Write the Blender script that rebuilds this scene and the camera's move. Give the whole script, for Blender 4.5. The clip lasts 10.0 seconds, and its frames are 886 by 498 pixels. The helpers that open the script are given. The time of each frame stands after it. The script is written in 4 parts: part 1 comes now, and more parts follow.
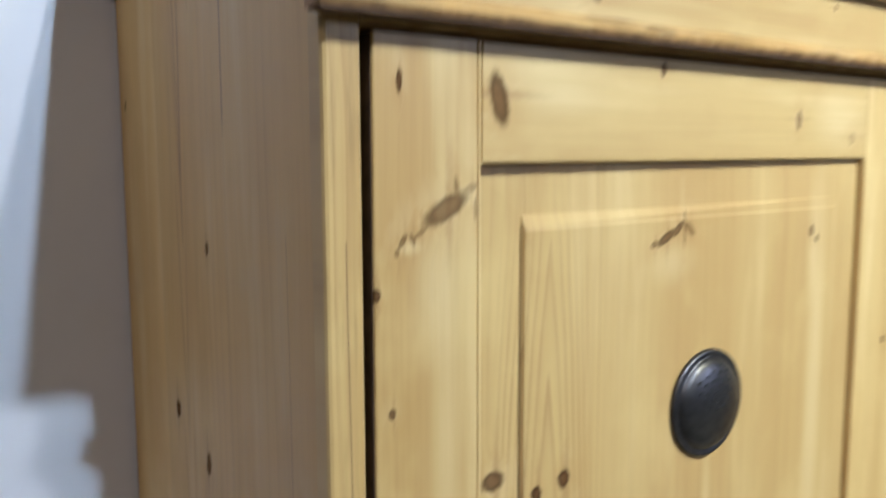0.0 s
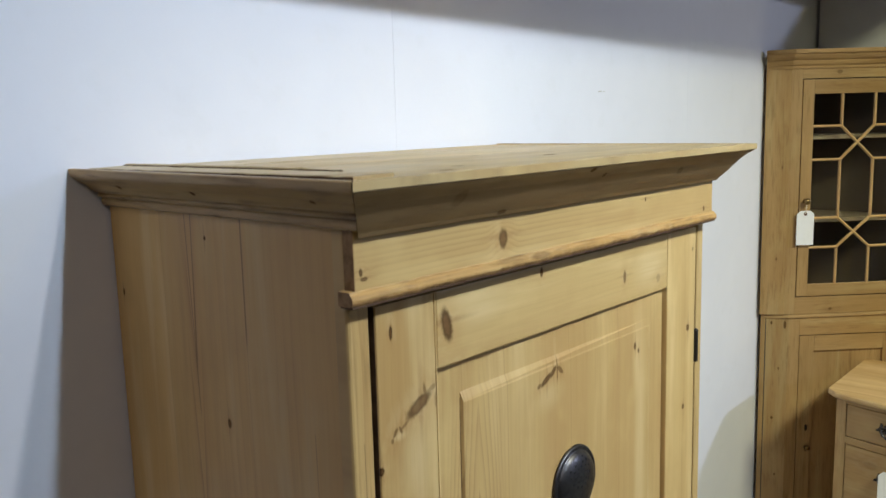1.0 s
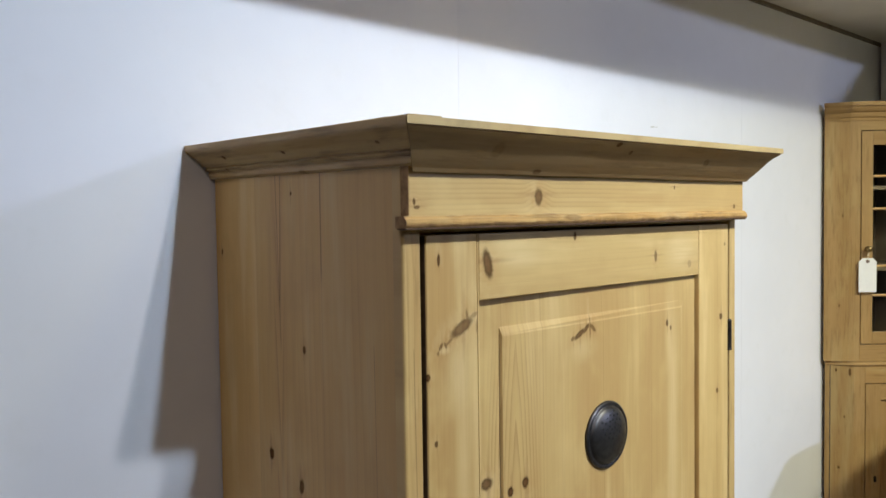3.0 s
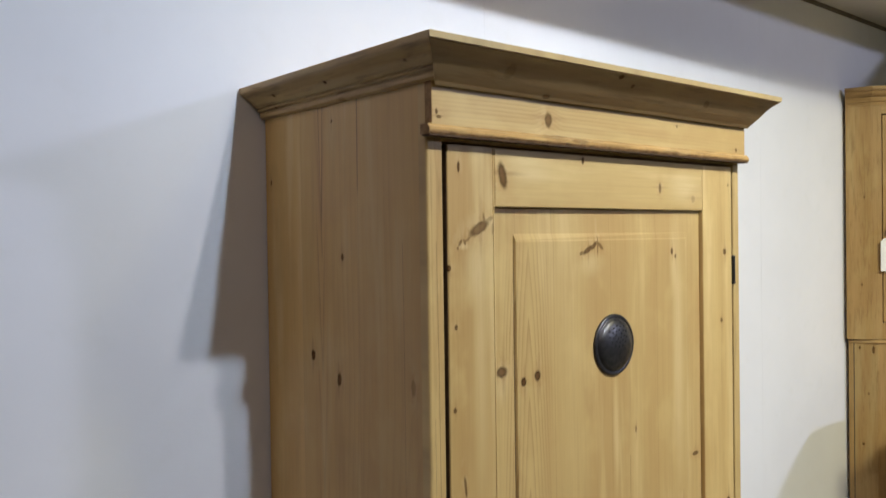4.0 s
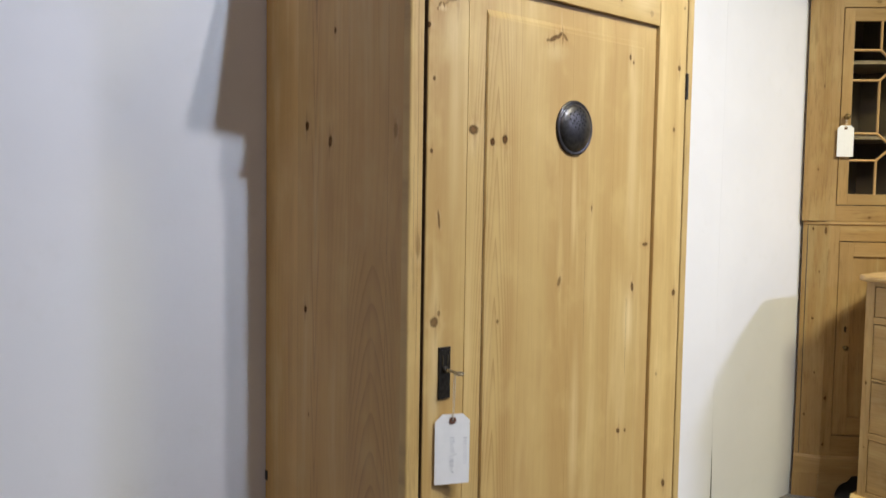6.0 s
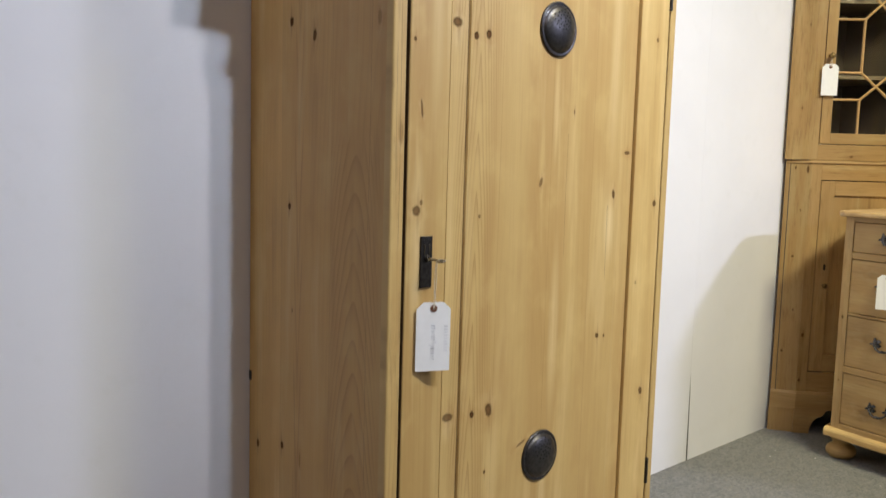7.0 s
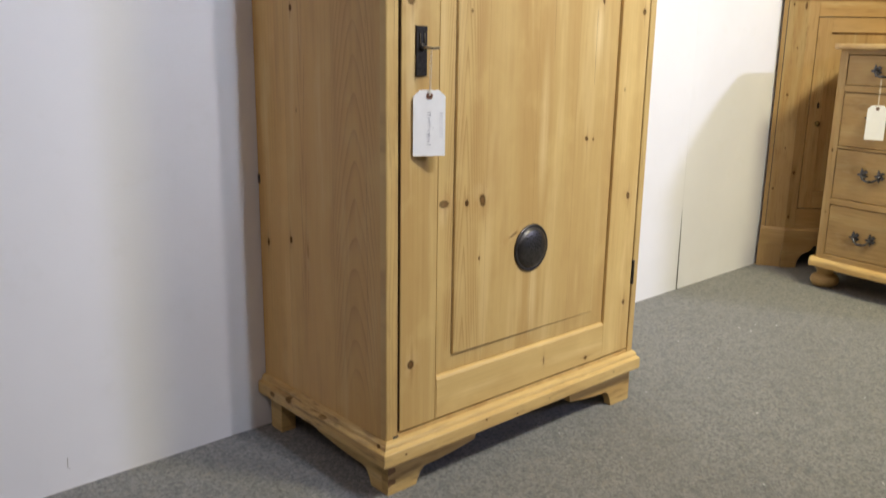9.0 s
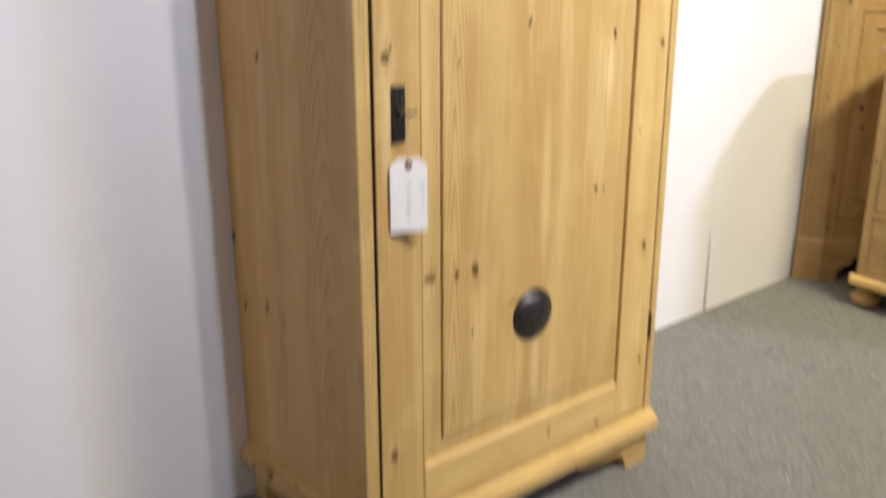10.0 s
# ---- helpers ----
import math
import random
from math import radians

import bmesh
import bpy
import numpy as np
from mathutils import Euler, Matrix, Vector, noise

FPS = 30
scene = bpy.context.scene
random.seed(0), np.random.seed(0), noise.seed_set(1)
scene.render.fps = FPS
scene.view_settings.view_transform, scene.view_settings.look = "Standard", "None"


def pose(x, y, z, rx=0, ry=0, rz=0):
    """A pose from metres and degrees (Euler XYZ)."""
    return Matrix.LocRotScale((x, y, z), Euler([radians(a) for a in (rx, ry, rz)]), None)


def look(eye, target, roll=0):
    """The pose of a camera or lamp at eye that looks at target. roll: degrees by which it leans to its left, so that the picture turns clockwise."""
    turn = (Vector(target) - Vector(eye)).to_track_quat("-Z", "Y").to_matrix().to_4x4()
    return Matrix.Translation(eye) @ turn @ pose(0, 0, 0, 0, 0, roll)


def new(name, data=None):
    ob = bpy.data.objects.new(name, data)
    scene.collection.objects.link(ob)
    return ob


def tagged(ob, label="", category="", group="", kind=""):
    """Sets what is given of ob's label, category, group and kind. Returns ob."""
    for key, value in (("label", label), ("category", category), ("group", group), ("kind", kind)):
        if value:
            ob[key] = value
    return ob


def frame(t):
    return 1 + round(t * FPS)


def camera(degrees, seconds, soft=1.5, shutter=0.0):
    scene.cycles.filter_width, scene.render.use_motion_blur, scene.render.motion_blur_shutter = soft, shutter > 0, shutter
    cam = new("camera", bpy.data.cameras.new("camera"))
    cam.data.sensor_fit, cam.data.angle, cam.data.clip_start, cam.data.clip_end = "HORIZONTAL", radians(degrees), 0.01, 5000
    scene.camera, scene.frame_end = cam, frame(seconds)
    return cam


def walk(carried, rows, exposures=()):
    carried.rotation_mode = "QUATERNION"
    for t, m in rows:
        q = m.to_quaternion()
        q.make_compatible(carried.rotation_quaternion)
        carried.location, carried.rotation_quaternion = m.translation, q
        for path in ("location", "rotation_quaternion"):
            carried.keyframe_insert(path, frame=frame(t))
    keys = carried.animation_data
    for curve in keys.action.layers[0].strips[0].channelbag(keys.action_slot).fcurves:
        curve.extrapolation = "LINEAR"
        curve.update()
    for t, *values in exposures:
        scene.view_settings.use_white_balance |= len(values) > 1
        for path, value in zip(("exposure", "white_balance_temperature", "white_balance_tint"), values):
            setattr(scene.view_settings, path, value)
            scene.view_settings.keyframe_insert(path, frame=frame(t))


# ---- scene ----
cam = camera(56.3, 10.0, soft=1.5, shutter=0.4)
PATH = [
    (0, (-0.25, -0.476, 1.557), (0.914, 1.134, 1.325), -0.2),
    (0.2, (-0.316, -0.507, 1.628), (0.967, 1.008, 1.391), -0.1),
    (0.3, (-0.371, -0.522, 1.66), (0.968, 0.947, 1.431), -0.6),
    (0.4, (-0.393, -0.53, 1.686), (0.989, 0.896, 1.454), -0.4),
    (0.5, (-0.437, -0.552, 1.715), (0.99, 0.829, 1.48), -0.7),
    (0.6, (-0.464, -0.561, 1.74), (0.988, 0.79, 1.493), -0.8),
    (1, (-0.525, -0.599, 1.818), (0.947, 0.721, 1.518), -1.6),
    (1.5, (-0.526, -0.594, 1.879), (0.898, 0.757, 1.496), -1.2),
    (2, (-0.55, -0.608, 1.871), (0.863, 0.762, 1.512), -0.9),
    (2.2, (-0.566, -0.619, 1.843), (0.853, 0.757, 1.537), -1.2),
    (3.3, (-0.65, -0.818, 1.608), (0.672, 0.683, 1.57), -0.3),
    (3.5, (-0.659, -0.847, 1.579), (0.643, 0.671, 1.554), -0.4),
    (3.8, (-0.704, -0.879, 1.533), (0.589, 0.646, 1.504), -0.5),
    (4, (-0.722, -0.896, 1.503), (0.561, 0.638, 1.477), -0.8),
    (4.5, (-0.78, -0.934, 1.412), (0.503, 0.6, 1.377), -1.3),
    (5, (-0.807, -0.968, 1.323), (0.477, 0.564, 1.274), -0.4),
    (5.5, (-0.812, -0.993, 1.251), (0.486, 0.528, 1.18), 0.2),
    (5.7, (-0.823, -1.019, 1.225), (0.478, 0.496, 1.127), 0.6),
    (6.8, (-0.845, -1.069, 1.071), (0.487, 0.413, 0.891), 1.2),
    (7, (-0.846, -1.075, 1.051), (0.484, 0.405, 0.847), 1.6),
    (7.5, (-0.87, -1.1, 0.999), (0.449, 0.384, 0.753), 2.2),
    (8, (-0.883, -1.127, 0.963), (0.422, 0.357, 0.659), 2.2),
    (8.5, (-0.896, -1.154, 0.924), (0.403, 0.321, 0.556), 1.6),
    (9, (-0.915, -1.181, 0.891), (0.38, 0.267, 0.416), 0.9),
    (9.5, (-0.913, -1.197, 0.87), (0.366, 0.228, 0.293), 0.7),
    (9.8, (-0.844, -1.146, 0.923), (0.419, 0.287, 0.329), 0.5),
    (9.9, (-0.798, -1.122, 0.968), (0.449, 0.33, 0.387), 0.2),
    (10, (-0.703, -1.067, 1.044), (0.515, 0.418, 0.486), -0.1),
]
walk(cam, [(t, look(eye, target, roll)) for t, eye, target, roll in PATH], exposures=[(0, -0.12, 5640, 7.8), (0.5, -0.46, 5820, 8), (1.0, -0.72, 5850, 8), (1.5, -0.77, 5850, 8.5), (2.0, -0.61, 5850, 8.5), (3.5, -0.50, 6120, 10.3), (4.5, -0.59, 6220, 11.8), (5.0, -0.32, 6250, 12.8), (5.5, -0.27, 6260, 13.2), (7.0, -0.24, 6320, 14), (8.0, -0.14, 6330, 14.2), (9.0, 0.03, 6430, 15), (9.5, 0.19, 6580, 16), (10, 0.17, 6680, 17)])

# ---- world, light, exposure ----
FLOOR, WALL, CEIL = -0.001, 0.508, 2.322
world = bpy.data.worlds.new("room_air")
scene.world = world
world.use_nodes = True
world.node_tree.nodes["Background"].inputs[0].default_value = (0.05, 0.05, 0.055, 1)
world.node_tree.nodes["Background"].inputs[1].default_value = 0.3


def lamp(name, eye, target, size, watts, colour, size_y=None, spread=180):
    data = bpy.data.lights.new(name, "AREA")
    data.shape = "RECTANGLE" if size_y else "DISK"
    data.size, data.energy, data.color = size, watts, colour
    data.spread = radians(spread)
    if size_y:
        data.size_y = size_y
    ob = new(name, data)
    ob.matrix_world = look(eye, target)
    return ob


COOL = (0.71, 0.855, 1.0)
WHITE = (1.0, 0.97, 0.93)
WARM = (0.98, 0.92, 0.53)
# two lamps of the high hall in front of the bay, one further off
HALL = 4.6
lamp("hall_lamp", (0.20, -2.20, 3.60), (0.45, 0.45, 1.66), 0.09, 11.9, COOL, None, 69)
lamp("hall_lamp", (0.43, -2.20, 3.60), (0.78, 0.45, 1.66), 0.09, 9.9, WHITE, None, 69)
lamp("unseen_lamp", (4.85, -6.60, 3.60), (1.8, 0.2, 0.9), 0.7, 20, (0.68, 0.74, 1.0), 0.3, 50)
# two unseen fill lamps, added to brighten the right and the wardrobe's side
lamp("unseen_lamp", (1.35, -2.30, 3.66), (2.6, -0.9, 0.0), 1.2, 69, WARM, 0.2, 111)
lamp("unseen_lamp", (-3.2, -2.3, 4.40), (-1.0, -0.8, 0.2), 1.5, 45, (1.0, 0.87, 0.79), 0.2)

# ---- materials ----


class Nodes:
    """A short hand for a node material."""

    def __init__(self, name):
        self.mat = bpy.data.materials.new(name)
        self.mat.use_nodes = True
        self.tree = self.mat.node_tree
        self.bsdf = self.tree.nodes["Principled BSDF"]

    def put(self, target, value):
        if isinstance(value, bpy.types.NodeSocket):
            self.tree.links.new(value, target)
        else:
            target.default_value = value

    def node(self, kind, **settings):
        n = self.tree.nodes.new(kind)
        for key, value in settings.items():
            setattr(n, key, value)
        return n

    def math(self, op, a, b=0.0, c=0.0):
        n = self.node("ShaderNodeMath", operation=op)
        for i, v in enumerate((a, b, c)):
            self.put(n.inputs[i], v)
        return n.outputs[0]

    def vec(self, x, y, z):
        n = self.node("ShaderNodeCombineXYZ")
        for i, v in enumerate((x, y, z)):
            self.put(n.inputs[i], v)
        return n.outputs[0]

    def noise(self, vector, scale=1.0, detail=2.0, rough=0.5):
        n = self.node("ShaderNodeTexNoise")
        self.put(n.inputs["Vector"], vector)
        n.inputs["Scale"].default_value, n.inputs["Detail"].default_value, n.inputs["Roughness"].default_value = scale, detail, rough
        return n.outputs["Fac"]

    def ramp(self, value, a, b, lo=0.0, hi=1.0):
        n = self.node("ShaderNodeMapRange", interpolation_type="SMOOTHSTEP")
        for i, v in enumerate((value, a, b, lo, hi)):
            self.put(n.inputs[i], v)
        return n.outputs[0]

    def mix(self, fac, a, b, blend="MIX"):
        n = self.node("ShaderNodeMix", data_type="RGBA", blend_type=blend)
        self.put(n.inputs[0], fac)
        self.put(n.inputs[6], a if isinstance(a, bpy.types.NodeSocket) else (*a, 1))
        self.put(n.inputs[7], b if isinstance(b, bpy.types.NodeSocket) else (*b, 1))
        return n.outputs[2]

    def coords(self):
        sep = self.node("ShaderNodeSeparateXYZ")
        self.put(sep.inputs[0], self.node("ShaderNodeTexCoord").outputs["Object"])
        return sep.outputs

    def bump(self, height, strength=0.2, distance=0.001):
        n = self.node("ShaderNodeBump")
        n.inputs["Strength"].default_value, n.inputs["Distance"].default_value = strength, distance
        self.put(n.inputs["Height"], height)
        self.put(self.bsdf.inputs["Normal"], n.outputs[0])

    def done(self, colour, rough=0.5, metal=0.0):
        self.put(self.bsdf.inputs["Base Color"], colour if isinstance(colour, bpy.types.NodeSocket) else (*colour, 1))
        self.put(self.bsdf.inputs["Roughness"], rough)
        self.put(self.bsdf.inputs["Metallic"], metal)
        return self.mat


PALE = (0.566, 0.402, 0.164)
LATE = (0.275, 0.148, 0.050)
DEEP = (0.42, 0.252, 0.084)


def pine(name, across="x", along="z", heart=0.0, seed=0.0, knots=(), cracks=(), pale=PALE, late=LATE, deep=DEEP, rings=120, lift=0.05, arch=0.13, strength=0.5, stripes=1.0, planks=(), figures=(), pales=(), grime=0.0):
    """Old waxed pine: faint growth rings, cloudy figure, and knots as (u, v, half width, half length, turn, dark).

    Figures are nested arches of late wood: (centre u, half width, low v, high v, steepness, power, arches a metre, strength).
    """
    k0 = pale[1] / 0.40

    def shade(*c):
        return tuple(x * k0 for x in c)

    m = Nodes(name)
    axes = dict(zip("xyz", m.coords()))
    u, v = axes[across], axes[along]
    rand = m.math("MULTIPLY", m.node("ShaderNodeObjectInfo").outputs["Random"], 3.0)
    wander = m.math("SUBTRACT", m.noise(m.vec(m.math("MULTIPLY", u, 5.0), m.math("MULTIPLY", v, 0.9), seed), 1.0, 2.0), 0.5)
    tiny = m.math("SUBTRACT", m.noise(m.vec(m.math("MULTIPLY", u, 40.0), m.math("MULTIPLY", v, 6.0), seed), 1.0, 2.0), 0.5)
    uw = m.math("ADD", m.math("MULTIPLY_ADD", wander, 0.035, u), m.math("MULTIPLY", tiny, 0.0025))
    depth = m.math("MULTIPLY_ADD", m.math("SUBTRACT", m.noise(m.vec(seed + 3.1, m.math("MULTIPLY", v, 1.1), 7.0), 1.0, 1.0), 0.42), arch, lift)
    board = None
    for edge in planks:
        step = m.math("GREATER_THAN", u, edge)
        board = step if board is None else m.math("ADD", board, step)
    tone = None
    if board is not None:
        white = m.node("ShaderNodeTexWhiteNoise", noise_dimensions="1D")
        m.put(white.inputs["W"], m.math("ADD", board, seed + 0.5))
        tone = white.outputs["Value"]
        uw = m.math("MULTIPLY_ADD", m.math("SUBTRACT", tone, 0.5), 0.22, uw)
    off = m.math("SUBTRACT", uw, heart)
    dist = m.math("SQRT", m.math("ADD", m.math("MULTIPLY", off, off), m.math("MULTIPLY", depth, depth)))
    dist = m.math("MULTIPLY_ADD", m.math("SUBTRACT", m.noise(m.vec(m.math("MULTIPLY", u, 24.0), m.math("MULTIPLY", v, 0.35), seed + 14.0), 1.0, 2.0), 0.5), 0.008, dist)
    core, halo, near, wood, tail = None, None, None, None, None
    rag = m.math("SUBTRACT", m.noise(m.vec(m.math("MULTIPLY", u, 170.0), m.math("MULTIPLY", v, 170.0), seed), 1.0, 2.0), 0.5)
    rag2 = m.math("SUBTRACT", m.noise(m.vec(m.math("MULTIPLY", u, 170.0), m.math("MULTIPLY", v, 170.0), seed + 4.0), 1.0, 2.0), 0.5)
    coarse = m.vec(m.math("MULTIPLY_ADD", rag, 0.0042, u), m.math("MULTIPLY_ADD", rag2, 0.0052, v), 0.0)
    slight = m.vec(m.math("MULTIPLY_ADD", rag, 0.0016, u), m.math("MULTIPLY_ADD", rag2, 0.0018, v), 0.0)
    for ku, kv, ru, rv, turn, dark in knots:
        n = m.node("ShaderNodeMapping", vector_type="TEXTURE")
        m.put(n.inputs[0], coarse if min(ru, rv) > 0.0045 else slight)
        n.inputs[1].default_value, n.inputs[2].default_value, n.inputs[3].default_value = (ku, kv, 0), (0, 0, radians(turn)), (ru, rv * 0.95, 1)
        ln = m.node("ShaderNodeVectorMath", operation="LENGTH")
        m.put(ln.inputs[0], n.outputs[0])
        d = ln.outputs["Value"]
        c = m.ramp(d, 1.35, 0.7, 0.0, min(1.0, dark + 0.03))
        stretch = m.node("ShaderNodeMapping", vector_type="TEXTURE")
        m.put(stretch.inputs[0], coarse)
        size = max(min(ru, rv), 0.003)
        stretch.inputs[1].default_value, stretch.inputs[3].default_value = (ku + size * 0.4, kv, 0), (size * 0.55, size * 6.5, 1)
        ln = m.node("ShaderNodeVectorMath", operation="LENGTH")
        m.put(ln.inputs[0], stretch.outputs[0])
        t = m.ramp(ln.outputs["Value"], 1.3, 0.1, 0.0, 0.55 * dark)
        tail = t if tail is None else m.math("MAXIMUM", tail, t)
        h = m.ramp(d, 4.6, 0.3, 0.0, min(1.0, max(ru, rv) / 0.009))
        core = c if core is None else m.math("MAXIMUM", core, c)
        w = m.ramp(d, 0.95, 0.3, 0.0, min(1.0, (min(ru, rv) / 0.0075) ** 2))
        wood = w if wood is None else m.math("MAXIMUM", wood, w)
        halo = h if halo is None else m.math("MAXIMUM", halo, h)
        near = d if near is None else m.math("MINIMUM", near, d)
    if halo is not None:
        dist = m.math("MULTIPLY_ADD", halo, 0.009, dist)
    ring = m.math("FRACT", m.math("MULTIPLY_ADD", dist, float(rings), rand))
    line = m.math("MULTIPLY", m.math("POWER", ring, 3.0), m.ramp(ring, 1.0, 0.88))
    where = m.ramp(m.noise(m.vec(m.math("MULTIPLY", u, 9.0), m.math("MULTIPLY", v, 1.1), seed + 9.0), 1.0, 2.0), 0.42, 0.66, 0.06, 0.75)
    band = m.noise(m.vec(m.math("MULTIPLY_ADD", wander, 0.4, m.math("MULTIPLY", u, 11.0)), m.math("MULTIPLY", v, 0.2), seed + 5.0), 1.0, 3.0, 0.6)
    brown_tone = m.noise(m.vec(m.math("MULTIPLY", u, 7.0), m.math("MULTIPLY", v, 2.2), seed + 2.0), 1.0, 4.0, 0.6)
    streak = m.noise(m.vec(m.math("MULTIPLY", u, 300.0), m.math("MULTIPLY", v, 5.0), seed), 1.0, 3.0, 0.65)
    col = m.mix(m.math("MULTIPLY", m.ramp(band, 0.36, 0.66), 0.75 * stripes), pale, deep)
    amount = m.math("MULTIPLY", m.math("MULTIPLY", line, where), strength)
    for cu, half, v0, v1, steep, power, count, dark in figures:
        side = m.math("ABSOLUTE", m.math("SUBTRACT", m.math("MULTIPLY_ADD", wander, 0.02, m.math("MULTIPLY_ADD", tiny, 0.0022, u)), cu))
        jig = m.math("MULTIPLY", m.math("SUBTRACT", m.noise(m.vec(m.math("MULTIPLY", u, 12.0), m.math("MULTIPLY", v, 4.0), seed + 31.0), 1.0, 2.0), 0.5), 0.10)
        phase = m.math("MULTIPLY", m.math("ADD", m.math("ADD", v, jig), m.math("MULTIPLY", m.math("POWER", side, power), steep)), float(count))
        arc = m.math("FRACT", phase)
        arc = m.math("MULTIPLY", m.math("POWER", arc, 3.6), m.ramp(arc, 1.0, 0.92))
        mask = m.math("MULTIPLY", m.ramp(side, half, half * 0.6), m.math("MULTIPLY", m.ramp(v, v0, v0 + 0.08), m.ramp(v, v1, v1 - 0.08)))
        fade = m.ramp(m.noise(m.vec(m.math("MULTIPLY", u, 30.0), m.math("MULTIPLY", v, 5.0), seed + 33.0), 1.0, 2.0), 0.3, 0.6, 0.45, 1.0)
        n = m.node("ShaderNodeMix", data_type="FLOAT")
        for k, value in ((0, mask), (2, amount), (3, m.math("MULTIPLY", m.math("MULTIPLY", arc, fade), dark))):
            m.put(n.inputs[k], value)
        amount = n.outputs[0]
    col = m.mix(amount, col, late)
    col = m.mix(m.math("MULTIPLY", m.ramp(brown_tone, 0.48, 0.75), 0.35), col, shade(0.43, 0.265, 0.098))
    gleam = m.noise(m.vec(m.math("MULTIPLY", u, 20.0), m.math("MULTIPLY", v, 1.6), seed + 17.0), 1.0, 3.0, 0.6)
    col = m.mix(m.math("MULTIPLY", m.ramp(gleam, 0.52, 0.70), 0.5), col, shade(0.70, 0.535, 0.258))
    col = m.mix(m.math("MULTIPLY", m.ramp(gleam, 0.46, 0.29), 0.42), col, shade(0.41, 0.25, 0.088))
    cloud = m.noise(m.vec(m.math("MULTIPLY", u, 13.0), m.math("MULTIPLY", v, 8.0), seed + 21.0), 1.0, 3.0, 0.55)
    col = m.mix(m.math("MULTIPLY", m.ramp(cloud, 0.5, 0.74), 0.35), col, shade(0.68, 0.505, 0.215))
    col = m.mix(m.math("MULTIPLY", m.ramp(cloud, 0.46, 0.3), 0.2), col, shade(0.42, 0.26, 0.095))
    col = m.mix(m.math("MULTIPLY", m.ramp(streak, 0.42, 0.72), 0.11), col, late)
    if tone is not None:
        seam = None
        for edge in planks:
            line2 = m.ramp(m.math("ABSOLUTE", m.math("SUBTRACT", u, edge)), 0.0011, 0.0003)
            seam = line2 if seam is None else m.math("MAXIMUM", seam, line2)
        col = m.mix(m.math("MULTIPLY", tone, 0.28), col, shade(0.42, 0.252, 0.09))
        col = m.mix(m.math("MULTIPLY", seam, 0.25), col, (0.25, 0.13, 0.04))
    tint = m.node("ShaderNodeHueSaturation")
    m.put(tint.inputs["Color"], col)
    tint.inputs["Hue"].default_value, tint.inputs["Saturation"].default_value = 0.4985, 1.0
    m.put(tint.inputs["Value"], m.ramp(m.node("ShaderNodeObjectInfo").outputs["Random"], 0.0, 1.0, 1.04, 1.14))
    col = tint.outputs[0]
    # pale patches paint the shimmer of the grain into the colour
    for pu, pv, ru, rv, turn, amount_pale in pales:
        n = m.node("ShaderNodeMapping", vector_type="TEXTURE")
        m.put(n.inputs[0], m.vec(m.math("MULTIPLY_ADD", wander, 0.012, u), v, 0.0))
        n.inputs[1].default_value, n.inputs[2].default_value, n.inputs[3].default_value = (pu, pv, 0), (0, 0, radians(turn)), (ru, rv, 1)
        ln = m.node("ShaderNodeVectorMath", operation="LENGTH")
        m.put(ln.inputs[0], n.outputs[0])
        sheen = m.math("MULTIPLY", m.ramp(ln.outputs["Value"], 1.5, 0.1, 0.0, amount_pale), m.ramp(streak, 0.3, 0.6, 0.5, 1.0))
        col = m.mix(sheen, col, shade(0.80, 0.63, 0.34))
    if halo is not None:
        figure = m.ramp(m.noise(m.vec(m.math("MULTIPLY", u, 45.0), m.math("MULTIPLY", v, 22.0), seed + 11.0), 1.0, 3.0, 0.6), 0.45, 0.62)
        col = m.mix(m.math("MULTIPLY", m.math("MULTIPLY", halo, figure), 0.42), col, shade(0.74, 0.57, 0.30))
        col = m.mix(m.math("MULTIPLY", halo, 0.3), col, shade(0.42, 0.23, 0.075))
        knot = m.mix(m.ramp(near, 0.1, 0.9), (0.098, 0.044, 0.017), (0.045, 0.019, 0.008))
        knot = m.mix(m.math("MULTIPLY", wood, m.ramp(rag, -0.25, 0.2, 0.45, 1.0)), knot, (0.145, 0.074, 0.030))
        col = m.mix(tail, col, shade(0.30, 0.165, 0.055))
        col = m.mix(core, col, knot)
    if grime:
        dirt = m.noise(m.vec(m.math("MULTIPLY", u, 110.0), m.math("MULTIPLY", v, 9.0), seed + 41.0), 1.0, 4.0, 0.65)
        patch = m.noise(m.vec(m.math("MULTIPLY", u, 8.0), m.math("MULTIPLY", v, 6.0), seed + 43.0), 1.0, 3.0, 0.6)
        col = m.mix(m.math("MULTIPLY", m.math("MULTIPLY", m.ramp(dirt, 0.46, 0.66), m.ramp(patch, 0.38, 0.6, 0.25, 1.0)), grime), col, (0.115, 0.058, 0.020))
    for cu, v0, v1, half, *lean in cracks:
        straight = m.math("MULTIPLY_ADD", m.math("SUBTRACT", v, v0), -lean[0] if lean else 0.0, m.math("MULTIPLY_ADD", wander, 0.03, u))
        side = m.math("ABSOLUTE", m.math("SUBTRACT", straight, cu))
        mask = m.math("MULTIPLY", m.ramp(side, half, half * 0.4), m.math("MULTIPLY", m.ramp(v, v0, v0 + 0.03), m.ramp(v, v1, v1 - 0.004)))
        col = m.mix(m.math("MULTIPLY", mask, 0.6), col, (0.10, 0.05, 0.025))
    m.bump(m.math("SUBTRACT", m.math("MULTIPLY_ADD", cloud, 1.5, m.math("MULTIPLY", streak, 0.4)), m.math("MULTIPLY", amount, 0.8)), 0.22, 0.0006)
    m.bsdf.inputs["Specular IOR Level"].default_value = 0.3
    rough = m.ramp(brown_tone, 0.3, 0.8, 0.36, 0.52)
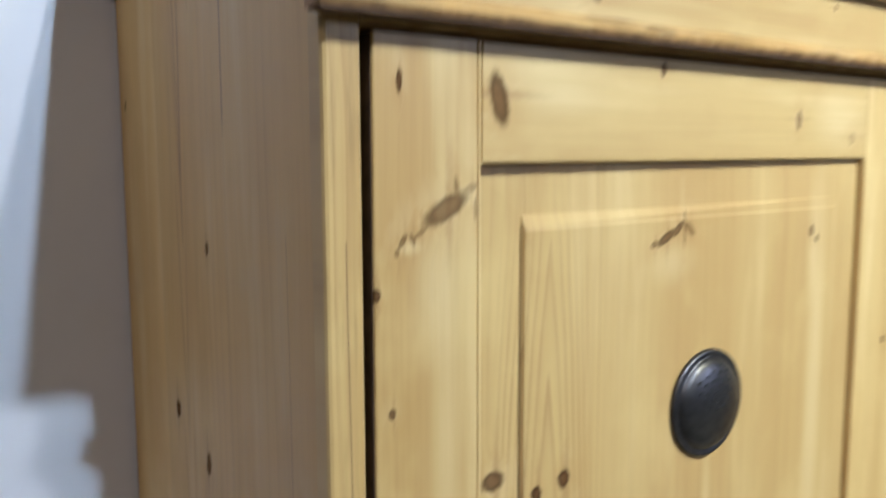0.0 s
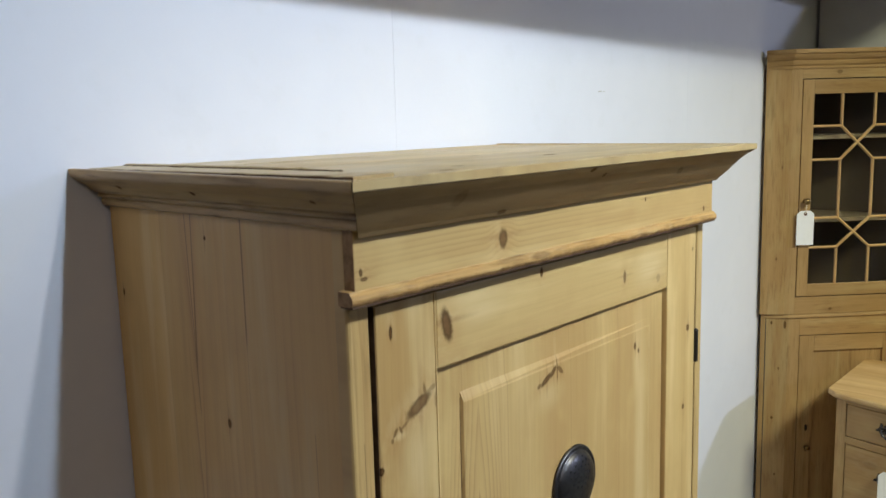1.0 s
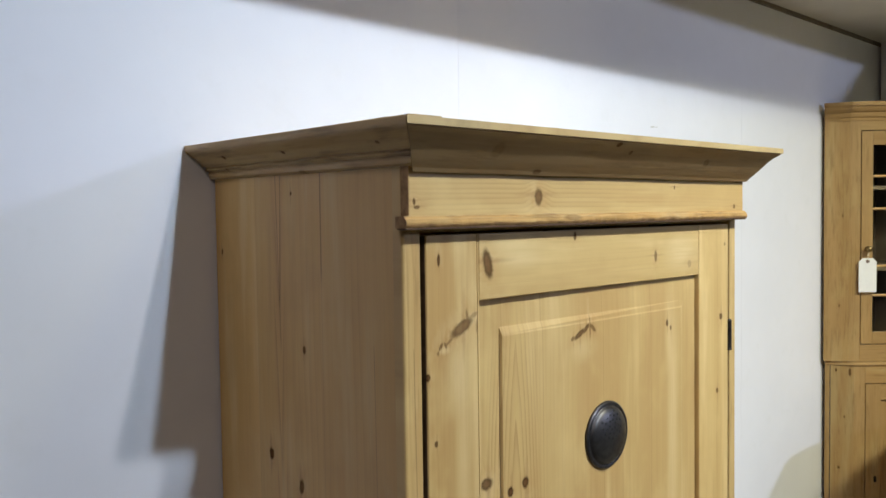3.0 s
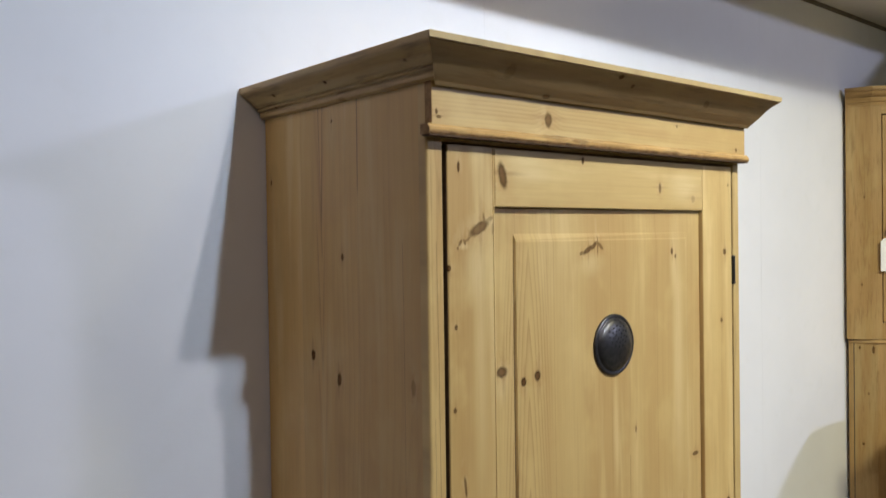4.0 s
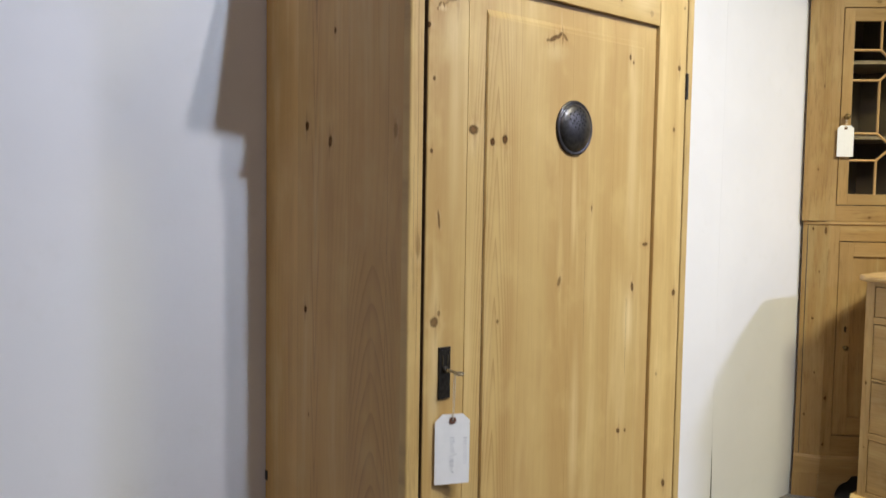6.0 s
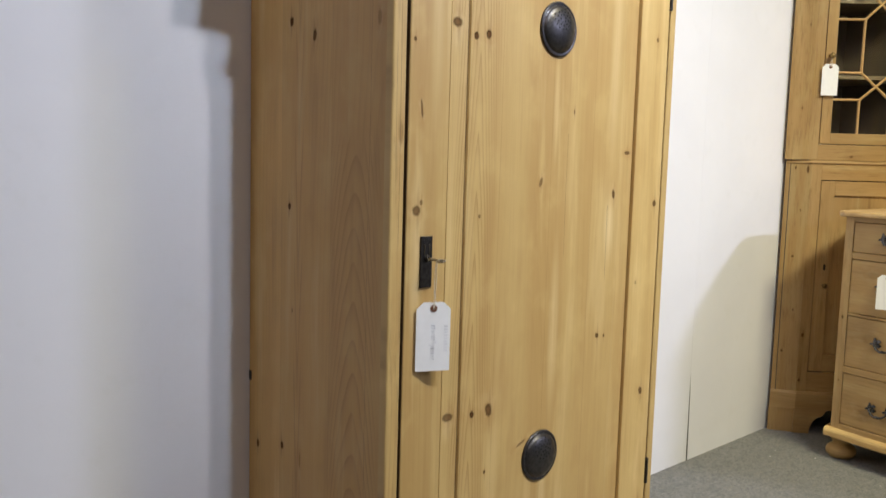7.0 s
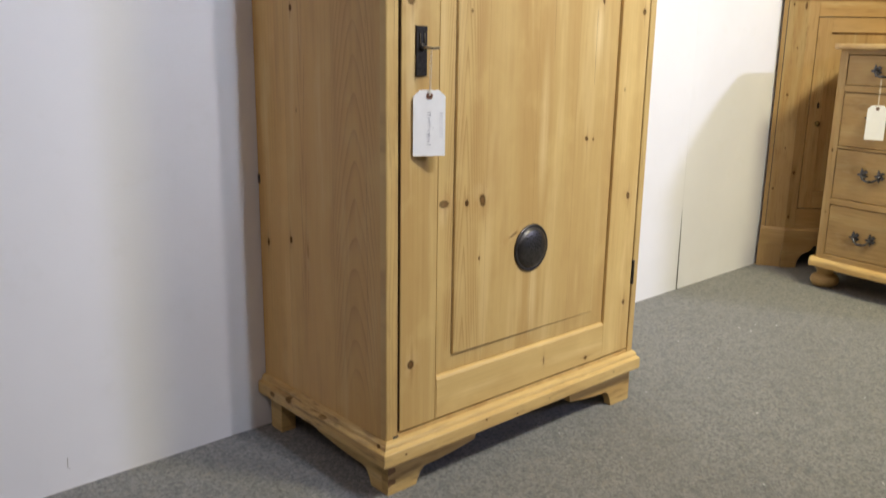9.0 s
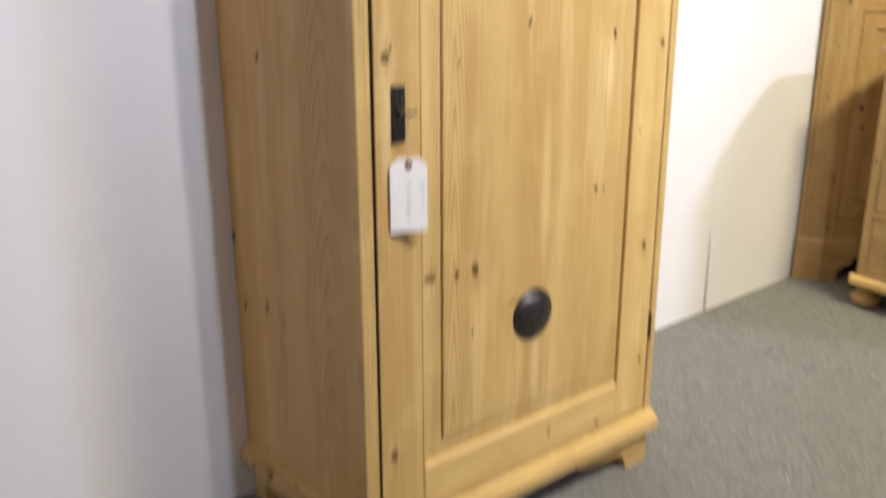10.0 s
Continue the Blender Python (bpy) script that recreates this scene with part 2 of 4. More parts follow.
    if core is not None:
        m.put(m.bsdf.inputs["Specular IOR Level"], m.math("MULTIPLY_ADD", core, -0.28, 0.3))
        rough = m.math("MULTIPLY_ADD", core, 0.35, rough)
    return m.done(col, rough)


def plain(name, colour, rough=0.5, metal=0.0, vary=0.12, scale=30.0, bump=0.1):
    m = Nodes(name)
    co = m.node("ShaderNodeTexCoord").outputs["Object"]
    big, fine = m.noise(co, scale, 4.0, 0.6), m.noise(co, scale * 9, 2.0)
    col = m.mix(m.ramp(big, 0.3, 0.75), tuple(c * (1 + vary) for c in colour), tuple(c * (1 - vary) for c in colour))
    m.bump(m.math("ADD", big, m.math("MULTIPLY", fine, 0.5)), bump, 0.0008)
    return m.done(col, m.ramp(big, 0.3, 0.8, max(rough - 0.07, 0.02), min(rough + 0.09, 1)), metal)


def wall_paint():
    m = Nodes("white_wall_paint")
    co = m.node("ShaderNodeTexCoord").outputs["Object"]
    big, mid, fine = m.noise(co, 1.7, 4.0, 0.6), m.noise(co, 14.0, 4.0, 0.6), m.noise(co, 260.0, 2.0)
    col = m.mix(m.ramp(big, 0.35, 0.7), (0.792, 0.786, 0.82), (0.747, 0.741, 0.775))
    col = m.mix(m.math("MULTIPLY", m.ramp(mid, 0.56, 0.72), 0.12), col, (0.66, 0.65, 0.63))
    m.bump(m.math("MULTIPLY_ADD", fine, 0.4, mid), 0.12, 0.001)
    return m.done(col, m.ramp(mid, 0.2, 0.8, 0.5, 0.66))


def carpet():
    """Short grey pile of mixed light and dark yarn, trodden into cloudy patches."""
    m = Nodes("grey_carpet")
    co = m.node("ShaderNodeTexCoord").outputs["Object"]
    fine, tuft = m.noise(co, 420.0, 3.0, 0.75), m.noise(co, 135.0, 4.0, 0.85)
    mid, blotch, big = m.noise(co, 85.0, 5.0, 0.75), m.noise(co, 22.0, 4.0, 0.7), m.noise(co, 2.2, 3.0, 0.6)
    col = m.mix(m.ramp(tuft, 0.36, 0.66), (0.122, 0.128, 0.137), (0.306, 0.303, 0.303))
    col = m.mix(m.math("MULTIPLY", m.ramp(fine, 0.48, 0.68), 0.7), col, (0.440, 0.425, 0.408))
    col = m.mix(m.math("MULTIPLY", m.ramp(fine, 0.44, 0.30), 0.5), col, (0.060, 0.063, 0.070))
    col = m.mix(m.math("MULTIPLY", m.ramp(mid, 0.47, 0.66), 0.55), col, (0.362, 0.348, 0.327))
    col = m.mix(m.math("MULTIPLY", m.ramp(mid, 0.50, 0.33), 0.5), col, (0.094, 0.099, 0.109))
    col = m.mix(m.math("MULTIPLY", m.ramp(blotch, 0.44, 0.66), 0.34), col, (0.116, 0.127, 0.137))
    col = m.mix(m.math("MULTIPLY", m.ramp(big, 0.4, 0.7), 0.25), col, (0.182, 0.178, 0.172))
    yarn = m.noise(m.node("ShaderNodeTexCoord").outputs["Object"], 58.0, 4.0, 0.8)
    col = m.mix(m.math("MULTIPLY", m.ramp(yarn, 0.54, 0.68), 0.45), col, (0.345, 0.298, 0.240))
    col = m.mix(m.math("MULTIPLY", m.ramp(yarn, 0.44, 0.30), 0.35), col, (0.150, 0.165, 0.185))
    m.bump(m.math("MULTIPLY_ADD", tuft, 0.8, m.math("MULTIPLY_ADD", mid, 0.6, fine)), 0.8, 0.004)
    return m.done(col, 0.95)


WALL_PAINT = wall_paint()
CARPET = carpet()
# paint of the unseen hall walls, kept dark so that less light bounces
HALL_PAINT = plain("drab_hall_paint", (0.20, 0.19, 0.185), 0.8, 0, 0.15, 2.0, 0.1)
CEILING_PAINT = plain("cream_ceiling_paint", (0.56, 0.53, 0.47), 0.8, 0, 0.05, 3.0, 0.1)
DARK_TRIM = plain("dark_gap", (0.045, 0.04, 0.036), 0.8)
IRON = plain("dark_iron", (0.045, 0.040, 0.036), 0.45, 0.8, 0.3, 120.0, 0.3)
PEWTER = plain("dark_pewter", (0.085, 0.080, 0.082), 0.40, 0.9, 0.25, 90.0, 0.25)
BLACK = plain("black_hole", (0.01, 0.01, 0.01), 0.8)
STEEL = plain("worn_steel", (0.42, 0.40, 0.37), 0.3, 1.0, 0.2, 200.0, 0.2)
BRASS = plain("old_brass", (0.24, 0.17, 0.075), 0.36, 1.0, 0.25, 150.0, 0.2)
PAPER = plain("white_card", (0.86, 0.86, 0.885), 0.7, 0, 0.02, 60.0, 0.05)
RING = plain("brown_card_ring", (0.17, 0.075, 0.045), 0.6, 0, 0.15, 200.0)
INK = plain("pale_pencil", (0.30, 0.30, 0.36), 0.8)
STAMP = plain("pale_stamp", (0.725, 0.725, 0.76), 0.8)
STRING = plain("cotton_string", (0.75, 0.70, 0.60), 0.9, 0, 0.1, 400.0)
# insides coloured far darker than the outer pine to look dim behind glass
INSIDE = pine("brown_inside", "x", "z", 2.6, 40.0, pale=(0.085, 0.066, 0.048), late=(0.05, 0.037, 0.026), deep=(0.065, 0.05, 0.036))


def glass():
    m = Nodes("old_glass")
    for key, value in (("Transmission Weight", 1.0), ("IOR", 1.45)):
        m.bsdf.inputs[key].default_value = value
    return m.done((0.93, 0.95, 0.94), 0.02)


GLASS = glass()

# ---- mesh helpers ----


def part(name, bm, mat, parent=None, label=""):
    me = bpy.data.meshes.new(name)
    bmesh.ops.recalc_face_normals(bm, faces=bm.faces)
    bm.to_mesh(me)
    bm.free()
    if mat:
        me.materials.append(mat)
    ob = new(name, me)
    ob.parent = parent
    if label:
        ob["label"] = label
    return ob


def smooth(ob):
    for p in ob.data.polygons:
        p.use_smooth = True
    return ob


def thing(name, label, category, at=(0, 0, 0), group="", turn=0.0):
    ob = new(name)
    ob.empty_display_size = 0.1
    ob.matrix_world = pose(*at, 0, 0, turn)
    return tagged(ob, label, category, group)


def box(x0, x1, y0, y1, z0, z1, bevel=0.0015, bm=None, seg=2):
    own = bmesh.new()
    made = bmesh.ops.create_cube(own, size=1.0)
    for v in made["verts"]:
        v.co = Vector(((x0 + x1) / 2 + v.co.x * (x1 - x0), (y0 + y1) / 2 + v.co.y * (y1 - y0), (z0 + z1) / 2 + v.co.z * (z1 - z0)))
    if bevel:
        bmesh.ops.bevel(own, geom=own.edges[:], offset=bevel, segments=seg, affect="EDGES", profile=0.6)
    if bm is None:
        return own
    me = bpy.data.meshes.new("tmp")
    own.to_mesh(me)
    own.free()
    bm.from_mesh(me)
    bpy.data.meshes.remove(me)
    return bm


def prism(points, lift, bm=None):
    """A flat outline, extruded: points in 3D in order, lift the way of extrusion."""
    bm = bm or bmesh.new()
    lift = Vector(lift)
    low = [bm.verts.new(p) for p in points]
    high = [bm.verts.new(Vector(p) + lift) for p in points]
    bm.faces.new(low)
    bm.faces.new(high[::-1])
    for i in range(len(low)):
        j = (i + 1) % len(low)
        bm.faces.new((low[i], low[j], high[j], high[i]))
    return bm


def strip(rows, bm=None, closed=True):
    """A skin over cross sections, each a list of points; ends capped."""
    bm = bm or bmesh.new()
    vs = [[bm.verts.new(p) for p in r] for r in rows]
    n = len(rows[0])
    for a, b in zip(vs, vs[1:]):
        for i in range(n if closed else n - 1):
            j = (i + 1) % n
            bm.faces.new((a[i], a[j], b[j], b[i]))
    if closed:
        bm.faces.new(vs[0][::-1])
        bm.faces.new(vs[-1])
    return bm


def lathe(profile, centre, axis="z", n=24, bm=None):
    """Radius and height along the axis, turned round it."""
    bm = bm or bmesh.new()
    rows = []
    for k in range(n):
        a = 2 * math.pi * k / n
        row = []
        for r, h in profile:
            p = {"z": (r * math.cos(a), r * math.sin(a), h), "y": (r * math.cos(a), h, r * math.sin(a)), "x": (h, r * math.cos(a), r * math.sin(a))}[axis]
            row.append(bm.verts.new(Vector(centre) + Vector(p)))
        rows.append(row)
    for k in range(n):
        a, b = rows[k], rows[(k + 1) % n]
        for i in range(len(profile) - 1):
            bm.faces.new((a[i], a[i + 1], b[i + 1], b[i]))
    bmesh.ops.remove_doubles(bm, verts=bm.verts, dist=1e-6)
    return bm


def tube(points, radius, n=8, bm=None):
    pts = [Vector(p) for p in points]
    rows = []
    up = Vector((0.3, 0.2, 1)).normalized()
    for i, p in enumerate(pts):
        d = (pts[min(i + 1, len(pts) - 1)] - pts[max(i - 1, 0)]).normalized()
        a = d.cross(up)
        if a.length < 0.1:
            a = d.cross(Vector((1, 0, 0)))
        a.normalize()
        b = d.cross(a)
        r = radius(i / (len(pts) - 1)) if callable(radius) else radius
        rows.append([p + r * (math.cos(2 * math.pi * k / n) * a + math.sin(2 * math.pi * k / n) * b) for k in range(n)])
    return strip(rows, bm)


# ---- the room ----


def structure(name, bm, mat, label):
    return tagged(part(name, bm, mat), label, "", "", "structure")


X0, X1, Y0, SOFFIT, STUB = -4.0, 6.5, -8.5, -0.022, 2.95
structure("floor", box(X0, X1, Y0, WALL + 0.06, FLOOR - 0.1, FLOOR, 0), CARPET, "mottled grey cut pile carpet on the shop floor")
structure("ceiling", box(X0 - 0.1, X1 + 0.1, Y0 - 0.1, SOFFIT - 0.02, HALL, HALL + 0.1, 0), CEILING_PAINT, "dull cream painted ceiling of the high hall")
structure("ceiling_bay", box(X0 - 0.1, X1 + 0.1, SOFFIT, WALL + 0.1, CEIL, CEIL + 0.1, 0), CEILING_PAINT, "dull cream painted low ceiling over the wall bay")
structure("wall_fascia", box(X0, X1, SOFFIT - 0.02, SOFFIT, CEIL, HALL + 0.1, 0), CEILING_PAINT, "cream fascia above the low bay")
# the long wall is made of boards that butt with fine joints


def wall_y(x):
    """The face of the long wall, which runs one degree off the wardrobe's back."""
    return 0.4695 + 0.0165 * x


def along_wall(x0, x1, z0, z1, out, thick):
    """A slab along the long wall, set out from its face."""
    return prism([(x, wall_y(x) - out, z) for x, z in ((x0, z0), (x1, z0), (x1, z1), (x0, z1))], (0, thick, 0))


wall = structure("wall_north", along_wall(X0, X1, FLOOR - 0.1, CEIL, -0.0112, 0.1), DARK_TRIM, "white painted board wall behind the furniture")
edges = (X0, -3.10, -1.88, -0.66, 0.558, 1.788, 2.62, X1)


def wall_board(a, b, split):
    """A board whose lower left corner may be worn back from the joint."""
    outline = [(b - 0.0002, FLOOR - 0.05), (b - 0.0002, CEIL - 0.012), (a + 0.0002, CEIL - 0.012)]
    outline += [(a + 0.0002, 0.335), (a + 0.0055, 0.24), (a + 0.011, FLOOR - 0.05)] if split else [(a + 0.0002, FLOOR - 0.05)]
    return prism([(x, wall_y(x), z) for x, z in outline], (0, 0.012, 0))


for a, b in zip(edges, edges[1:]):
    part("wall_board", wall_board(a, b, a == 1.788), WALL_PAINT, wall)
# dark strip that fills the open joint
part("joint_gap", prism([(x, wall_y(x) + 0.0008, z) for x, z in ((1.7883, 0.334), (1.7883, FLOOR), (1.7986, FLOOR), (1.7932, 0.24))], (0, 0.008, 0)), plain("joint_dark", (0.035, 0.033, 0.03), 0.9), wall, "dark open joint between two boards")
structure("wall_stub", box(STUB, STUB + 0.1, -0.9, WALL, FLOOR - 0.1, CEIL, 0), WALL_PAINT, "white painted short end wall of the bay")
structure("wall_east", box(X1, X1 + 0.1, Y0, WALL, FLOOR - 0.1, HALL, 0), HALL_PAINT, "unseen drab end wall of the shop")
structure("wall_west", box(X0 - 0.1, X0, Y0, WALL, FLOOR - 0.1, HALL, 0), HALL_PAINT, "unseen drab far wall of the shop")
structure("wall_south", box(X0, X1, Y0 - 0.1, Y0, FLOOR - 0.1, HALL, 0), HALL_PAINT, "unseen drab wall behind the shop floor")
structure("trim", along_wall(X0, X1, CEIL - 0.014, CEIL, 0.006, 0.006), plain("brown_trim", (0.16, 0.13, 0.10), 0.8), "thin brown bead where wall meets ceiling")

# small marks of use
def scuff(points, colour):
    part("scuff", prism([(x, wall_y(x) - 0.0004, z) for x, z in points], (0, 0.0006, 0)), colour, wall)


SCUFFED = plain("scuffed_paint", (0.55, 0.53, 0.50), 0.8, 0, 0.2, 300.0)
scuff([(1.277, 1.8825), (1.296, 1.884), (1.295, 1.8875), (1.278, 1.886)], SCUFFED)
scuff([(1.300, 1.884), (1.311, 1.8848), (1.310, 1.8866), (1.301, 1.8862)], SCUFFED)
RUBBED = plain("scuffed_board", (0.30, 0.28, 0.26), 0.8)
scuff([(-0.461, 0.047), (-0.4597, 0.047), (-0.4591, 0.060), (-0.4583, 0.069), (-0.4594, 0.070), (-0.4606, 0.060)], RUBBED)
scuff([(-0.4585, 0.044), (-0.4555, 0.0432), (-0.4555, 0.0446), (-0.4585, 0.0456)], RUBBED)
floor = bpy.data.objects["floor"]
part("carpet_joint", prism([(-0.566, 0.372, FLOOR), (-0.545, -0.90, FLOOR), (-0.542, -0.90, FLOOR), (-0.563, 0.372, FLOOR)], (0, 0, 0.0008)), plain("joint_shadow", (0.07, 0.07, 0.07), 0.95), floor)
rng = random.Random(5)
lint = bmesh.new()
for _ in range(60):
    x, y, r = rng.uniform(0.5, 2.2), rng.uniform(-0.9, 0.40), rng.uniform(0.0008, 0.0022)
    bmesh.ops.create_icosphere(lint, subdivisions=1, radius=r, matrix=pose(x, y, FLOOR + 0.002, 0, 0, rng.uniform(0, 90)) @ Matrix.Diagonal((1.6, 0.8, 0.6, 1)))
tagged(part("lint", lint, PAPER, None), "tiny white flecks of lint on the carpet", "lint", kind="stuff")

# ---- the pine wardrobe ----
W, D = 0.805, 0.466
wardrobe = thing("wardrobe", "tall single-door stripped pine wardrobe with moulded cornice and bracket feet", "wardrobe")

# side pine coloured warmer than the front, for the warm bounce on it
SIDE = pine("pine_side_warmed", "y", "z", 0.095, 1.0, [
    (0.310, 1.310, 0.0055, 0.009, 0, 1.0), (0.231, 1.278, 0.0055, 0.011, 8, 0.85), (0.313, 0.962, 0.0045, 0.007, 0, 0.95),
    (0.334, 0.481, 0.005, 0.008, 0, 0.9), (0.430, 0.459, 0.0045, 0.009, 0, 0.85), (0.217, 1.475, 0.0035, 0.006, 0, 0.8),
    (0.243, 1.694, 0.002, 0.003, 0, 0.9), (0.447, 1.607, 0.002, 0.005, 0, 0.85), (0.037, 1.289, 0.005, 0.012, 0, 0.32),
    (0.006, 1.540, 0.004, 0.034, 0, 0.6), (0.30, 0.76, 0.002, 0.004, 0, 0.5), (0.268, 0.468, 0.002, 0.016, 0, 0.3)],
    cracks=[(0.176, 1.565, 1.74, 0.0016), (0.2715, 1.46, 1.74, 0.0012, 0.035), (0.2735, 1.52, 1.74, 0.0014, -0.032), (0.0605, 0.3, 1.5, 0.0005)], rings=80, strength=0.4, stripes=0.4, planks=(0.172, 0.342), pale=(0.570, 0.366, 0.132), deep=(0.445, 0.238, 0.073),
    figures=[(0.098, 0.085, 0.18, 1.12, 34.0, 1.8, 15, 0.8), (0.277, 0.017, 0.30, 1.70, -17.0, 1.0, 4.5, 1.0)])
STILE = pine("pine_stile", "x", "z", 0.16, 6.0, [
    (0.058, 1.605, 0.0022, 0.008, 0, 0.9), (0.097, 1.517, 0.0075, 0.022, -62, 0.75), (0.107, 1.527, 0.0024, 0.013, 8, 0.5), (0.119, 1.531, 0.007, 0.003, 20, 0.4), (0.124, 1.516, 0.002, 0.009, 0, 0.35),
    (0.060, 1.496, 0.0022, 0.006, -35, 0.6), (0.068, 1.497, 0.0016, 0.005, 25, 0.6), (0.075, 1.501, 0.0018, 0.008, -60, 0.45), (0.055, 1.488, 0.002, 0.003, 0, 0.5),
    (0.038, 1.460, 0.0035, 0.005, 0, 0.9), (0.050, 1.375, 0.003, 0.004, 0, 0.8), (0.046, 1.256, 0.003, 0.004, 0, 0.8),
    (0.064, 1.143, 0.0022, 0.016, 6, 0.7), (0.057, 0.971, 0.008, 0.009, 0, 0.75), (0.067, 0.985, 0.003, 0.005, 0, 0.6), (0.060, 0.281, 0.008, 0.009, 0, 0.9)], strength=0.22, pales=[(0.117, 1.526, 0.010, 0.008, 0, 0.6), (0.064, 1.491, 0.010, 0.005, 0, 0.6), (0.085, 1.46, 0.02, 0.05, 0, 0.35), (0.095, 1.33, 0.012, 0.20, 0, 0.3), (0.06, 0.90, 0.014, 0.16, 0, 0.35)])
STILE_B = pine("pine_stile_hinge", "x", "z", 0.80, 8.0, [
    (0.751, 1.469, 0.005, 0.006, 0, 0.8), (0.738, 1.335, 0.004, 0.005, 0, 0.7), (0.756, 0.976, 0.006, 0.007, 0, 0.85), (0.740, 0.547, 0.006, 0.009, 10, 0.85),
    (0.751, 0.275, 0.005, 0.006, 0, 0.85), (0.765, 1.60, 0.003, 0.003, 0, 0.5), (0.70, 0.80, 0.003, 0.004, 0, 0.4)], strength=0.2)
RAIL = pine("pine_rail", "z", "x", 1.50, 12.0, [
    (1.596, 0.146, 0.019, 0.0085, -14, 0.85), (1.627, 0.330, 0.006, 0.0035, 0, 0.85), (1.588, 0.541, 0.009, 0.004, 0, 0.65), (1.57, 0.645, 0.006, 0.006, 0, 0.25),
    (0.191, 0.458, 0.010, 0.0025, 0, 0.6), (0.160, 0.612, 0.005, 0.006, 0, 0.85)], strength=0.16, stripes=0.6, pales=[(1.59, 0.62, 0.03, 0.05, 0, 0.5), (1.605, 0.20, 0.02, 0.05, 0, 0.35)])
PANEL = pine("pine_panel", "x", "z", 0.36, 20.0, [
    (0.191, 1.279, 0.0055, 0.007, 0, 0.95), (0.222, 1.285, 0.0065, 0.0085, 0, 0.95), (0.150, 1.298, 0.0105, 0.0085, 0, 0.85), (0.346, 1.480, 0.0042, 0.014, -62, 0.8), (0.362, 1.487, 0.0036, 0.010, -48, 0.75), (0.379, 1.486, 0.0032, 0.009, 48, 0.6), (0.3715, 1.488, 0.0011, 0.018, 0, 0.7), (0.330, 1.475, 0.003, 0.005, -70, 0.6),
    (0.583, 1.473, 0.0034, 0.006, 0, 0.8), (0.594, 1.464, 0.0028, 0.004, 0, 0.7), (0.611, 0.997, 0.0045, 0.010, 10, 0.85), (0.377, 1.021, 0.004, 0.010, -20, 0.6), (0.470, 1.162, 0.002, 0.006, 0, 0.7),
    (0.655, 1.086, 0.010, 0.004, 0, 0.75), (0.576, 0.694, 0.006, 0.005, -40, 0.85), (0.600, 0.691, 0.003, 0.004, 0, 0.75), (0.212, 0.958, 0.003, 0.004, 0, 0.6),
    (0.252, 0.588, 0.008, 0.013, 12, 0.85), (0.208, 0.587, 0.005, 0.007, 0, 1.0), (0.152, 0.590, 0.012, 0.008, 0, 0.75), (0.246, 0.467, 0.003, 0.004, 0, 0.8), (0.347, 0.503, 0.0028, 0.014, -66, 0.55)],
    cracks=[(0.592, 0.80, 0.975, 0.0009), (0.452, 0.86, 1.12, 0.0006)], rings=80, strength=0.3, stripes=0.7, planks=(0.181, 0.262, 0.405, 0.535),
    figures=[(0.203, 0.055, 0.24, 1.54, 42.0, 1.3, 8, 0.85)],
    pales=[(0.352, 1.458, 0.030, 0.020, 0, 0.32), (0.60, 1.30, 0.016, 0.22, 0, 0.45), (0.585, 1.46, 0.010, 0.06, 0, 0.4), (0.415, 1.17, 0.007, 0.10, 0, 0.5), (0.600, 0.93, 0.016, 0.07, 0, 0.7), (0.43, 0.72, 0.013, 0.16, 0, 0.5), (0.415, 0.36, 0.012, 0.09, 0, 0.55), (0.152, 0.575, 0.012, 0.03, 0, 0.45), (0.152, 1.28, 0.012, 0.03, 0, 0.4)])
FRIEZE = pine("pine_frieze", "z", "x", 1.90, 15.0, [
    (1.684, 0.231, 0.011, 0.008, 0, 0.75), (1.700, 0.572, 0.003, 0.002, 0, 0.8), (1.678, 0.006, 0.004, 0.0025, 0, 0.8), (1.671, 0.010, 0.002, 0.005, 0, 0.7), (1.668, 0.77, 0.004, 0.003, 0, 0.7)], strength=0.6, stripes=0.6, rings=170)
EDGE = pine("pine_edge", "x", "z", 0.06, 24.0, [(0.020, 1.10, 0.004, 0.02, 0, 0.3)], cracks=[(0.018, 0.9, 1.5, 0.0007), (0.010, 1.0, 1.25, 0.0005)], rings=190, strength=0.7, grime=0.25)
# front cornice pine darkened for the shade on its down-facing slope, plus grime
CORNICE_SHADED = pine("pine_cornice_shaded", "z", "x", 1.60, 28.0, [
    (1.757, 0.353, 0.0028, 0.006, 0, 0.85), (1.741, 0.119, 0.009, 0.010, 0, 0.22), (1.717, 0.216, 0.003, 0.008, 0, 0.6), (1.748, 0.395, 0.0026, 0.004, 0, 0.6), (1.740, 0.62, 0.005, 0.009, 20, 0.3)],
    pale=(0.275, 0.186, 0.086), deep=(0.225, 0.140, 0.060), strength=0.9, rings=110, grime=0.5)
CORNICE_S = pine("pine_cornice_side", "z", "y", 1.62, 31.0, [
    (1.749, 0.215, 0.0022, 0.004, 0, 1.0), (1.751, 0.377, 0.0022, 0.0042, 0, 0.85), (1.748, 0.009, 0.0018, 0.004, 0, 0.7), (1.735, 0.40, 0.0018, 0.003, 0, 0.7), (1.722, 0.20, 0.003, 0.008, 0, 0.35)],
    pale=(0.43, 0.29, 0.12), deep=(0.35, 0.22, 0.085), late=(0.24, 0.13, 0.045), strength=0.8, rings=120, grime=0.6)
